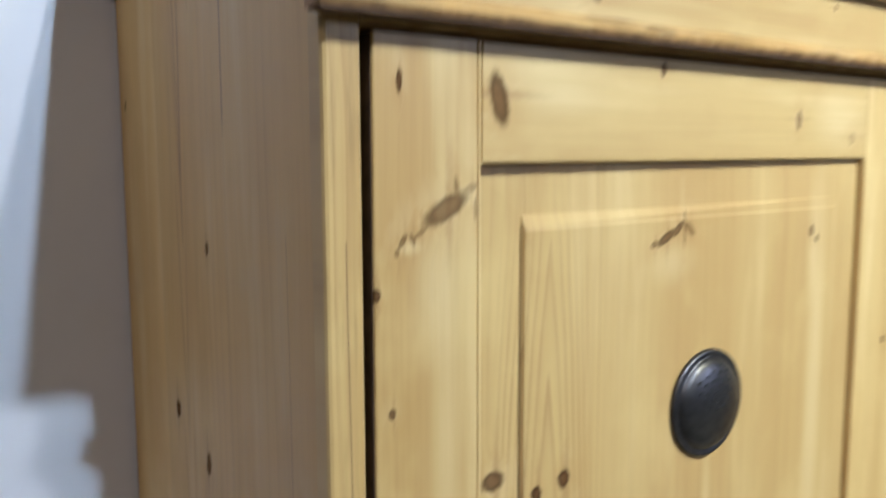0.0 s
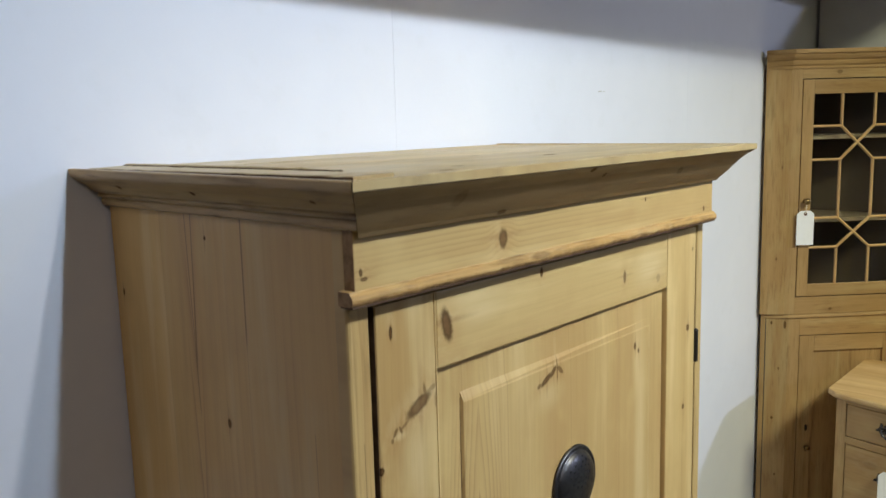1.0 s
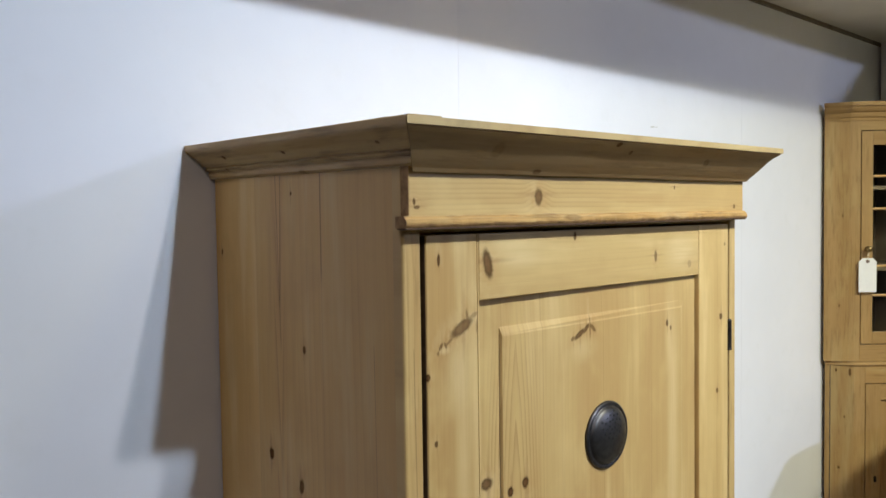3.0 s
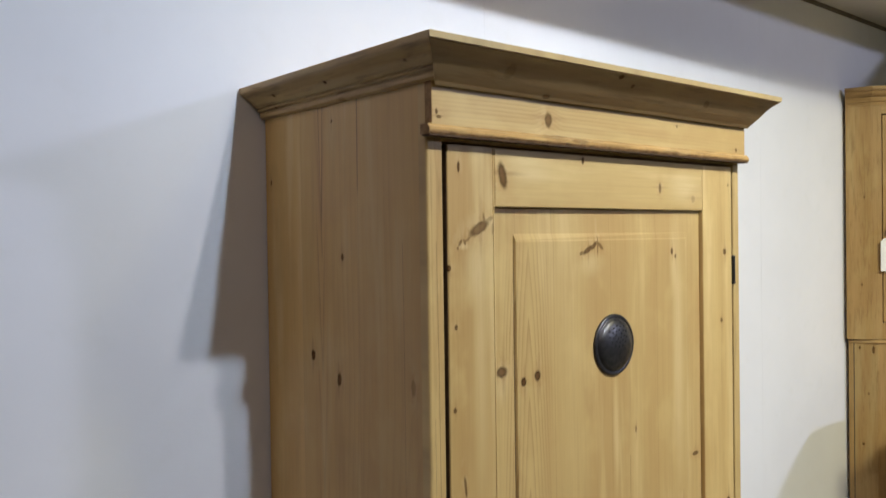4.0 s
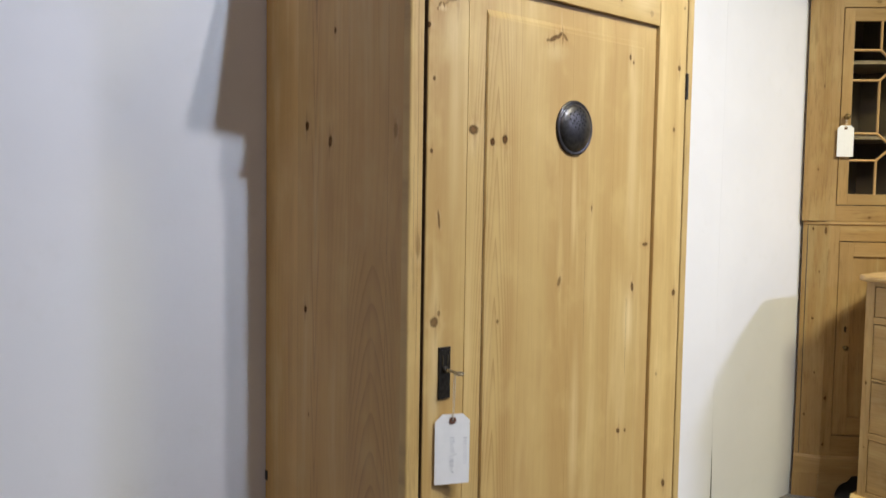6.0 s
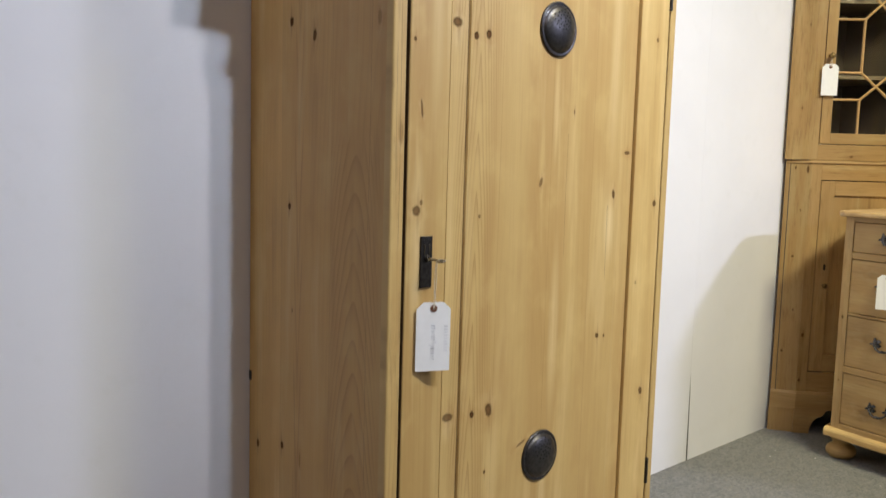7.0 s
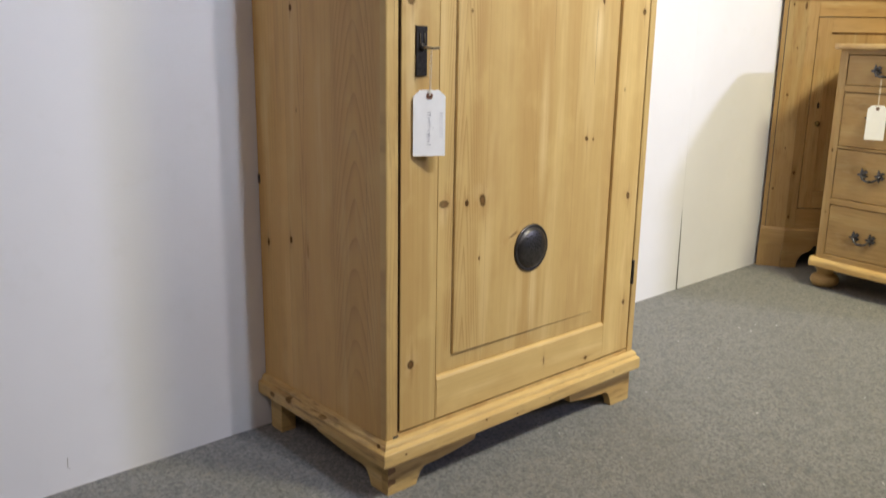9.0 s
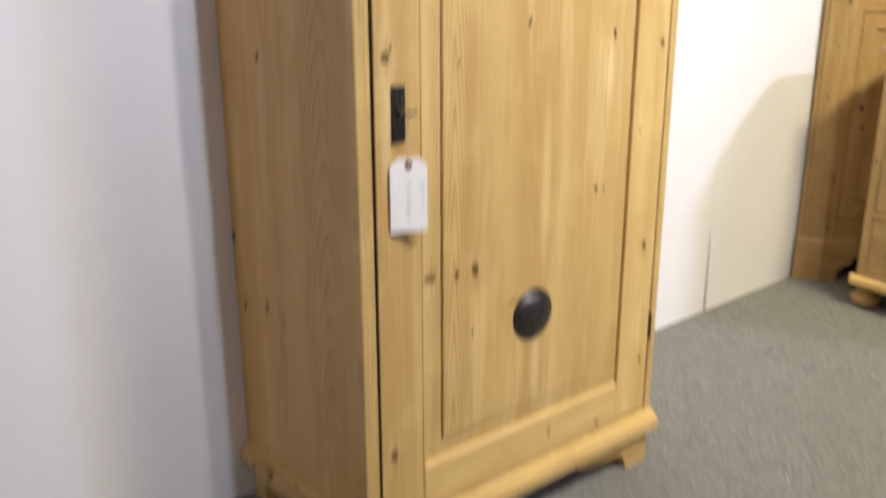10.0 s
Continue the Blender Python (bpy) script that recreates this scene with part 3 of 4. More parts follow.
TOPWOOD = pine("pine_top", "y", "x", 0.2, 35.0, [
    (0.394, 0.163, 0.006, 0.012, 0, 0.85), (0.059, 0.435, 0.006, 0.014, 0, 0.9), (0.159, 0.392, 0.005, 0.010, 0, 0.5), (0.0, 0.171, 0.003, 0.009, 0, 0.9), (-0.041, 0.108, 0.005, 0.012, 0, 0.6), (0.408, 0.76, 0.005, 0.012, 0, 0.5)],
    pale=(0.55, 0.42, 0.205), deep=(0.45, 0.335, 0.155), late=(0.33, 0.23, 0.10), strength=0.4, rings=70, grime=0.3)
PLINTH = pine("pine_plinth", "z", "x", 0.30, 44.0, [
    (0.106, 0.032, 0.0028, 0.003, 0, 0.75), (0.113, 0.255, 0.0024, 0.003, 0, 0.8), (0.098, 0.352, 0.002, 0.0025, 0, 0.75), (0.104, 0.46, 0.002, 0.002, 0, 0.7), (0.108, 0.70, 0.002, 0.002, 0, 0.6)], strength=0.45, grime=0.3)
PLINTH_S = pine("pine_plinth_side", "z", "y", 0.30, 47.0, [
    (0.125, 0.01, 0.004, 0.006, 0, 0.85), (0.115, 0.33, 0.006, 0.012, 0, 0.75), (0.120, 0.20, 0.003, 0.012, 0, 0.5), (0.106, 0.40, 0.006, 0.010, 0, 0.8)], strength=0.6, grime=0.95)
FOOTWOOD = pine("pine_foot", "z", "x", 0.2, 50.0, strength=0.5, grime=0.5)
FOOTWOOD_S = pine("pine_foot_side", "z", "y", 0.2, 52.0, strength=0.6, grime=0.6)
BACKWOOD = pine("pine_back", "x", "z", 0.3, 55.0, strength=0.5)

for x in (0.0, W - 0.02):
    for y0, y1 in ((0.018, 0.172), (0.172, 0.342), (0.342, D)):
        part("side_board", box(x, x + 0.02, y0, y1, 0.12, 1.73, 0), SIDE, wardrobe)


def corner_post(x0, x1, flip):
    """An upright with its outer front edge rubbed round."""
    o, s = (x1, -1) if flip else (x0, 1)
    w = x1 - x0
    outline = [(o, 0.018), (o, 0.0035), (o + s * 0.0012, 0.001), (o + s * 0.0035, 0.0), (o + s * (w - 0.0015), 0.0), (o + s * w, 0.0015), (o + s * w, 0.03), (o + s * 0.0205, 0.03), (o + s * 0.0205, 0.018)]
    return prism([(x, y, 0.12) for x, y in outline], (0, 0, 1.60))


part("front_post", corner_post(0.0, 0.0285, False), EDGE, wardrobe)
part("front_post", corner_post(0.783, W, True), EDGE, wardrobe)
part("back_panel", box(0.02, W - 0.02, D - 0.015, D, 0.12, 1.74, 0), BACKWOOD, wardrobe)
part("bottom_board", box(0.02, W - 0.02, 0.03, D - 0.015, 0.125, 0.145, 0), BACKWOOD, wardrobe)
part("notch", box(-0.0012, 0.003, D - 0.0085, D + 0.0008, 0.588, 0.608, 0.0005), DARK_TRIM, wardrobe, "dark nick in the back edge")
part("notch", box(0.0165, 0.0290, -0.0004, 0.0030, 0.1346, 0.1398, 0), DARK_TRIM, wardrobe, "dark gap under the front post")
part("lintel", box(0.029, 0.7825, 0.0008, 0.02, 1.6405, 1.73, 0), STILE, wardrobe)
part("sill", box(0.029, 0.7825, 0.002, 0.03, 0.12, 0.1405, 0), STILE, wardrobe)

part("frieze", box(-0.002, W - 0.003, -0.0155, -0.0005, 1.652, 1.722, 0.0012), FRIEZE, wardrobe)
part("frieze_end", box(-0.0026, -0.0020, -0.0150, -0.001, 1.6535, 1.721, 0), plain("dark_end_grain", (0.27, 0.15, 0.06), 0.75, 0, 0.3, 90.0, 0.3), wardrobe, "dark end grain of the frieze board")
# half-round bead under the frieze
bead = [(-0.0005, 1.6462), (-0.0165, 1.6462), (-0.0192, 1.6472), (-0.0208, 1.6495), (-0.0211, 1.653), (-0.0198, 1.6562), (-0.0176, 1.658), (-0.0166, 1.6605), (-0.0005, 1.6605)]


def bead_row(x, jig=0.0):
    return [(x, y + (jig if y < -0.017 else 0), z + jig * 0.6) for y, z in bead]


under_rows = []
rows = []
for i in range(121):
    x = -0.0105 + i * (W + 0.0125) / 120
    jig = 0.0018 * noise.noise(Vector((x * 22, 3.0, 1.0))) + 0.0012 * noise.noise(Vector((x * 70, 5.0, 1.0)))
    rows.append(bead_row(x, jig))
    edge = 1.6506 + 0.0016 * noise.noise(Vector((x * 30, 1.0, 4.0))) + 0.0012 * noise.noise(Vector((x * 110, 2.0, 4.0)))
    under_rows.append([(x, y + (jig if y < -0.017 else 0), z + jig * 0.6) for y, z in ((-0.0163, 1.6459), (-0.0195, 1.6469), (-0.0211, 1.6494), (-0.0213, edge), (-0.0203, edge + 0.0002), (-0.0163, 1.6470))])
part("bead", strip(rows), pine("pine_bead", "z", "x", 1.3, 17.0, [(1.655, 0.30, 0.004, 0.02, 0, 0.4), (1.65, 0.55, 0.003, 0.03, 0, 0.35)], pale=(0.55, 0.350, 0.125), late=(0.19, 0.095, 0.032), deep=(0.40, 0.225, 0.070), strength=0.8, grime=0.5), wardrobe, "worn orange-brown half-round bead")

# darker brown strip over the under half of the bead
part("brown_tone", strip(under_rows), plain("bead_under_brown", (0.27, 0.145, 0.050), 0.6, 0, 0.35, 70.0, 0.3), wardrobe, "darker brown under half of the bead, ragged along its top")
DARK_BROWN = plain("dark_brown", (0.085, 0.044, 0.020), 0.85, 0, 0.35, 60.0, 0.4)
# thin dark strip below the bead
part("dark_line", box(-0.0098, W + 0.0012, -0.0196, -0.002, 1.6442, 1.6466, 0.0006), DARK_BROWN, wardrobe, "dark strip along the under edge of the bead")
part("bead_end", prism([(-0.0111, y, z) for y, z in bead], (0.0006, 0, 0)), bpy.data.materials["dark_end_grain"], wardrobe, "dark end grain of the bead")

# cornice: outset from the carcass and height
cove = [(0.001, 1.7195), (0.006, 1.720), (0.010, 1.7225), (0.0112, 1.727), (0.0108, 1.7298), (0.0098, 1.7306), (0.0102, 1.7316), (0.0140, 1.7328), (0.0160, 1.7348), (0.0154, 1.7366), (0.0140, 1.7373), (0.0144, 1.7383), (0.0185, 1.7394), (0.023, 1.743), (0.030, 1.749), (0.039, 1.7545), (0.0455, 1.7585), (0.0492, 1.7618), (0.0508, 1.7650), (0.0512, 1.7700), (0.0504, 1.7713), (0.0434, 1.7716), (0.0428, 1.7705), (0.0425, 1.7635)]
flat = [(0.0008, 1.7125), (0.0016, 1.7135), (0.0045, 1.7175), (0.0085, 1.7215), (0.0150, 1.7285), (0.0212, 1.7360), (0.0300, 1.7468), (0.0400, 1.7562), (0.0450, 1.7598), (0.0472, 1.7606), (0.0468, 1.7618)]
RIGHT = 0.82


def cornice_side(right):
    rows = []
    for i in range(2):
        row = []
        for o, z in cove:
            y = -0.02 - o if i == 0 else D - 0.0005
            row.append((W - 0.003 + RIGHT * o if right else -o, y, z + 0.005 * max(0.0, y)))
        back = 0.03
        row += [((W - back) if right else back, -0.02 - 0.0 if i == 0 else D - 0.0005, 1.7625 + 0.002 * i), ((W - back) if right else back, -0.0195 if i == 0 else D - 0.0005, 1.712)]
        rows.append(row)
    return strip(rows)


def cornice_front():
    rows = []
    for i in range(41):
        f = i / 40
        row = []
        for o, z in flat:
            x = -o + f * (W - 0.003 + (1 + RIGHT) * o)
            wob = 0.0007 * noise.noise(Vector((x * 9, z * 30, 2.0))) if 0 < i < 40 else 0
            row.append((x, -0.02 - o - 0.0012 + wob, z + wob))
        row += [(0.03 + f * (W - 0.06), 0.012, 1.7617), (0.03 + f * (W - 0.06), 0.012, 1.74), (0.001 + f * (W - 0.006), -0.0208, 1.726)]
        rows.append(row)
    return strip(rows)


part("cornice", cornice_side(False), CORNICE_S, wardrobe)
part("cornice", cornice_side(True), CORNICE_S, wardrobe)
part("cornice", cornice_front(), CORNICE_SHADED, wardrobe)
part("top_board", box(0.036, W + 0.0385, 0.0125, 0.1730, 1.755, 1.7712, 0.001), TOPWOOD, wardrobe)
part("top_board", box(0.036, W + 0.0385, 0.1735, 0.3285, 1.755, 1.7714, 0.001), TOPWOOD, wardrobe)
part("top_board", box(0.036, W + 0.0385, 0.329, D + 0.004, 1.755, 1.7717, 0.001), TOPWOOD, wardrobe)
rows, dark_rows = [], []
for i in range(41):
    y = -0.060 + i * (D + 0.030) / 40
    a, b = 0.0012 * noise.noise(Vector((y * 26, 1.0, 7.0))), 0.0008 * noise.noise(Vector((y * 40, 4.0, 2.0)))
    rows.append([(-0.0388 + a, y, 1.764), (-0.0388 + a, y, 1.7735 + b), (-0.0380 + a, y, 1.7743 + b), (0.0110, y, 1.7745 - b), (0.0120, y, 1.7735 - b), (0.0120, y, 1.764)])
    dark_rows.append([(-0.0402 + a, y, 1.763), (-0.0400 + a, y, 1.7730 + b), (-0.0394 + a, y, 1.7737 + b), (-0.0386 + a, y, 1.7734 + b), (-0.0386 + a, y, 1.763)])
part("batten", strip(rows), TOPWOOD, wardrobe)
# dark strip paints in the shade and dirt on the batten's outer edge
part("dark_line", strip(dark_rows), DARK_BROWN, wardrobe, "dark strip for the shade and dirt beside the batten")
rows = []
for i in range(41):
    y = 0.0125 + i * (D - 0.0325) / 40
    low = 0.005 * max(0.0, 1 - i / 6)
    a, b = 0.0018 * noise.noise(Vector((y * 30, 2.0, 9.0))), -low + 0.0010 * noise.noise(Vector((y * 45, 8.0, 3.0)))
    rows.append([(0.0150 + a, y, 1.766), (0.0150 + a, y, 1.7757 + b), (0.0162 + a, y, 1.7768 + b), (0.0290 + a, y, 1.7765 + b), (0.0300 + a, y, 1.7753 + b), (0.0300 + a, y, 1.766)])
part("sliver", strip(rows), TOPWOOD, wardrobe)
# likewise a dark strip for shade and dirt next to the sliver
part("dark_line", box(0.0122, 0.0138, 0.0126, D - 0.022, 1.763, 1.7755, 0), DARK_BROWN, wardrobe, "dark strip for the shade and dirt beside the sliver")
part("top_board", prism([(-0.0505, -0.0722, 1.7622), (W + 0.0385, -0.0722, 1.7622), (W + 0.0385, 0.0121, 1.7622), (-0.0380, 0.0121, 1.7622), (-0.0380, -0.0600, 1.7622)], (0, 0, 0.0089)), TOPWOOD, wardrobe)


rng = random.Random(8)
chips = bmesh.new()
for _ in range(60):
    x, long = rng.uniform(0.04, W + 0.02), rng.uniform(0.006, 0.03)
    y = -0.0705 + rng.uniform(0.0, 0.008)
    prism([(x, y, 1.7712), (x + long * 0.5, y - 0.0008, 1.7712), (x + long, y + 0.0005, 1.7712), (x + long * 0.6, y + rng.uniform(0.0015, 0.004), 1.7712)], (0, 0, 0.0003), chips)
tagged(part("worn_chips", chips, plain("bare_pine", (0.74, 0.60, 0.33), 0.7, 0, 0.1, 90.0), wardrobe, "pale worn chips along the front edge"), kind="stuff")


# plinth moulding
foot_profile = [(0.0, 0.089), (0.0195, 0.089), (0.0215, 0.0905), (0.0220, 0.0935), (0.0220, 0.1165), (0.0205, 0.1187), (0.0135, 0.1210), (0.0118, 0.1228), (0.0115, 0.1270), (0.0100, 0.1300), (0.0060, 0.1328), (0.0, 0.1345)]


def plinth(kind):
    rows = []
    for i in range(2):
        row = []
        for o, z in foot_profile:
            if kind == "front":
                row.append((-o + i * (W + 1.2 * o), -o - 0.0005, z))
            else:
                row.append((W + 0.2 * o if kind == "right" else -o, -o if i == 0 else D - 0.002, z))
        inner = 0.018
        if kind == "front":
            row += [(inner + i * (W - 2 * inner), inner, 0.119), (inner + i * (W - 2 * inner), inner, 0.089)]
        else:
            row += [(W - inner if kind == "right" else inner, inner if i == 0 else D - 0.002, 0.119), (W - inner if kind == "right" else inner, inner if i == 0 else D - 0.002, 0.089)]
        rows.append(row)
    return strip(rows)


part("plinth", plinth("front"), PLINTH, wardrobe)
part("plinth", plinth("left"), PLINTH_S, wardrobe)
part("plinth", plinth("right"), PLINTH_S, wardrobe)


# bracket feet, sawn with a scoop
def bracket(length, toe, knee=0.036, end=0.050):
    low, top = FLOOR, 0.0895
    pts = [(0.0, top), (0.0, low), (toe, low)]
    for k in range(1, 9):
        a = k / 8 * math.pi / 2
        pts.append((toe + 0.002 + 0.027 * (1 - math.cos(a)) ** 0.8, low + knee * math.sin(a)))
    for k in range(1, 9):
        f = k / 8
        pts.append((toe + 0.029 + (length - toe - 0.031) * f, low + knee + (end - knee) * f ** 1.6))
    pts += [(length, low + end + 0.012), (length + 0.004, top)]
    return pts


FX, FY = 0.020, 0.021


def foot_front(x, y, way, toe, length, knee=0.036, end=0.050):
    return prism([(x + way * u, y, z) for u, z in bracket(length, toe, knee, end)], (0, 0.02, 0))


def foot_side(x, thick, toe, length):
    return prism([(x, FY + 0.0205 + u, z) for u, z in bracket(length, toe)], (thick, 0, 0))


part("bracket_foot", foot_front(FX, FY, 1, 0.074, 0.246), FOOTWOOD, wardrobe)
part("bracket_foot", foot_front(W - 0.002, 0.002, -1, 0.072, 0.240, 0.044, 0.057), FOOTWOOD, wardrobe)
part("bracket_foot", foot_side(FX, 0.02, 0.036, 0.24), FOOTWOOD_S, wardrobe)
part("bracket_foot", foot_side(W - FX - 0.02, 0.02, 0.028, 0.19), FOOTWOOD_S, wardrobe)
part("apron", box(FX + 0.003, FX + 0.018, 0.29, D - 0.062, 0.073, 0.0895, 0.001), FOOTWOOD_S, wardrobe)
for x in (FX - 0.016, W - FX - 0.04):
    part("back_foot", box(x, x + 0.038, D - 0.060, D - 0.012, FLOOR, 0.0895, 0.002), FOOTWOOD_S, wardrobe)
# dovetails that show at the front corner
for z in (0.018, 0.043, 0.068):
    part("dovetail", prism([(FX + 0.0005, FY - 0.0006, z), (FX + 0.019, FY - 0.0006, z + 0.004), (FX + 0.019, FY - 0.0006, z + 0.013), (FX + 0.0005, FY - 0.0006, z + 0.017)], (0, 0.0006, 0)), plain("end_grain", (0.20, 0.105, 0.042), 0.7), wardrobe)

# door
DL, DR, DB, DT = 0.0372, 0.777, 0.146, 1.636
IL, IR, IB, IT = 0.130, 0.676, 0.236, 1.549


def grooved_stile():
    """The lock stile, with a fine groove beside its inner edge; its shutting edge leans away at the top."""
    rows = []
    for z, left in ((DB, DL - 0.0035), (DT, DL)):
        o = [(left, 0.022), (left, 0.0018), (left + 0.0006, 0.0005), (left + 0.002, 0.0), (IL - 0.0056, 0.0), (IL - 0.0052, 0.0018), (IL - 0.0036, 0.0018), (IL - 0.0032, 0.0004), (IL - 0.001, 0.0006), (IL, 0.0018), (IL, 0.022)]
        rows.append([(x, y, z) for x, y in o])
    return strip(rows)


door = part("door", grooved_stile(), STILE, wardrobe, "framed pine door with one long fielded panel")
edge_rows = [[(left - 0.0007, 0.0022, z), (left - 0.0001, 0.0022, z), (left - 0.0001, 0.022, z), (left - 0.0007, 0.022, z)] for z, left in ((DB, DL - 0.0035), (DT, DL))]
# edge strip coloured dark for the shade in the gap, and grime
part("door_edge", strip(edge_rows), plain("dark_edge", (0.055, 0.034, 0.02), 0.85, 0, 0.3, 60.0), door, "shutting edge darkened for grime and the shade of the gap")
part("stile", box(IR, DR, 0.0, 0.022, DB, DT, 0.0018), STILE_B, door)
part("rail", box(IL + 0.0003, IR - 0.0003, 0.0004, 0.022, IT, DT, 0.0016), RAIL, door)


def low_rail():
    y0, y1 = 0.0004, 0.022
    outline = [(y0, DB), (y0, IB - 0.007), (y0 + 0.003, IB - 0.002), (y0 + 0.0075, IB), (y1, IB), (y1, DB)]
    return prism([(IL + 0.0003, y, z) for y, z in outline], (IR - IL - 0.0006, 0, 0))


part("rail", low_rail(), RAIL, door)


def fielded_panel():
    """Flat border, a sharp step up and a flat field."""
    bm = bmesh.new()
    fl, fr, fb, ft = 0.1765, 0.634, 0.272, 1.508
    rings = []
    for l, r, b, t, y in ((IL - 0.006, IR + 0.006, IB - 0.006, IT + 0.006, 0.018), (IL - 0.006, IR + 0.006, IB - 0.006, IT + 0.006, 0.0175), (IL + 0.0012, IR - 0.0012, IB + 0.0008, IT - 0.0012, 0.0175), (IL + 0.0018, IR - 0.0018, IB + 0.0012, IT - 0.0018, 0.0118), (fl, fr, fb, ft, 0.0105), (fl + 0.0014, fr - 0.004, fb + 0.0012, ft - 0.010, 0.0055), (fl + 0.003, fr - 0.008, fb + 0.003, ft - 0.0125, 0.0048)):
        high = y + 0.0010 if y < 0.006 else y  # the field is planed lower towards the top
        thin = 0.0045 if 0.010 < y < 0.012 else 0.0
        rings.append([bm.verts.new(p) for p in ((l, y, b), (r, y - thin, b), (r, high - 0.8 * thin, t), (l, high, t))])
    for a, b in zip(rings, rings[1:]):
        for i in range(4):
            bm.faces.new((a[i], a[(i + 1) % 4], b[(i + 1) % 4], b[i]))
    bm.faces.new(rings[0][::-1])
    bm.faces.new(rings[-1])
    return bm


part("panel", fielded_panel(), PANEL, door)
rows = []
for i in range(61):
    z = 0.274 + i * (1.500 - 0.274) / 60
    w = 0.0014 + 0.0007 * noise.noise(Vector((z * 14, 2.0, 6.0))) - 0.0008 * max(0.0, i - 54) / 6
    y = 0.0102 - 0.0002
    rows.append([(0.1766 - w, y + 0.0004, z), (0.1766 - w, y, z), (0.1764, y, z), (0.1764, y + 0.0004, z)])
# dark line gives the step its shade, and some dirt, as colour
part("dark_line", strip(rows), plain("groove_dark", (0.17, 0.098, 0.04), 0.8, 0, 0.3, 60.0), door, "dark line for the shade and dirt along the step of the panel")


def dome(x, z, y):
    bm = bmesh.new()
    R = 0.0525
    prof = [(R - 0.006, 0.0), (R, 0.0), (R, -0.0025), (R - 0.0012, -0.0042), (R - 0.003, -0.0048), (R - 0.0055, -0.0036), (R - 0.007, -0.0034)]
    for k in range(1, 13):
        a = k / 12 * math.pi / 2
        prof.append(((R - 0.0075) * math.cos(a), -0.0034 - 0.0135 * math.sin(a)))
    return lathe(prof, (x, y, z), "y", 40, bm)


for z, x in ((1.317, 0.409), (0.467, 0.403)):
    vent = smooth(part("vent", dome(x, z, 0.0049), PEWTER, door, "domed round dark metal vent, pierced with small holes"))
    holes = bmesh.new()
    for r, n in ((0.007, 6), (0.014, 10), (0.021, 14)):
        for k in range(n):
            a = 2 * math.pi * k / n + r * 30
            up = 0.019
            hx, hz = r * math.cos(a) - 0.004, r * math.sin(a) + up
            rr = math.hypot(hx, hz)
            if rr > 0.038:
                continue
            hy = -0.0034 - 0.0135 * math.sqrt(max(0, 1 - (rr / 0.045) ** 2))
            lathe([(0.0, -0.0004), (0.0019, -0.0004), (0.0021, 0.001)], (x + hx, 0.0049 + hy, z + hz), "y", 7, holes)
    tagged(part("pierced_pattern", holes, BLACK, vent), kind="stuff")


def hinge(z0, z1):
    bm = lathe([(0.0, z0), (0.0042, z0), (0.0048, z0 + 0.002), (0.0042, z0 + 0.004), (0.0042, z1 - 0.004), (0.0048, z1 - 0.002), (0.0036, z1), (0.0, z1 + 0.002)], (0.780, -0.001, 0), "z", 12)
    return bm


part("hinge", hinge(1.404, 1.460), IRON, door)
part("hinge", hinge(0.318, 0.378), IRON, door)

# lock plate and key
lock = part("lock_plate", box(0.0665, 0.0925, -0.0035, 0.0, 0.838, 0.927, 0.001), IRON, door, "narrow dark iron lock plate with a raised oval")
smooth(part("keyhole_collar", lathe([(0.0, -0.0035), (0.006, -0.0035), (0.0068, -0.0055), (0.0055, -0.0075), (0.0, -0.0085)], (0.0795, 0.0, 0.889), "y", 16), IRON, lock))
for x in (0.0735, 0.0855):
    part("moulded_rib", tube([(x, -0.004, 0.896), (x - 0.001 * (1 if x > 0.08 else -1), -0.0048, 0.906), (x, -0.004, 0.914)], 0.0012, 6), plain("rubbed_iron", (0.20, 0.17, 0.12), 0.4, 0.9), lock)
part("moulded_rib", box(0.0695, 0.0895, -0.0045, -0.0035, 0.9185, 0.9215, 0.0004), IRON, lock)
key = part("key", tube([(0.0795, -0.006 - 0.03 * f, 0.889 - 0.001 * f) for f in (0, 0.2, 0.5, 0.8, 1.0)], lambda f: 0.0022 + (0.0012 if 0.15 < f < 0.3 else 0), 10), STEEL, lock, "small bright steel key in the lock")
ringpts = [(0.0795 + 0.0065 * math.sin(a), -0.041 - 0.0075 * math.cos(a), 0.888 + 0.001 * math.sin(a)) for a in [2 * math.pi * k / 20 for k in range(21)]]
part("bow", tube(ringpts, 0.0016, 7), STEEL, key)


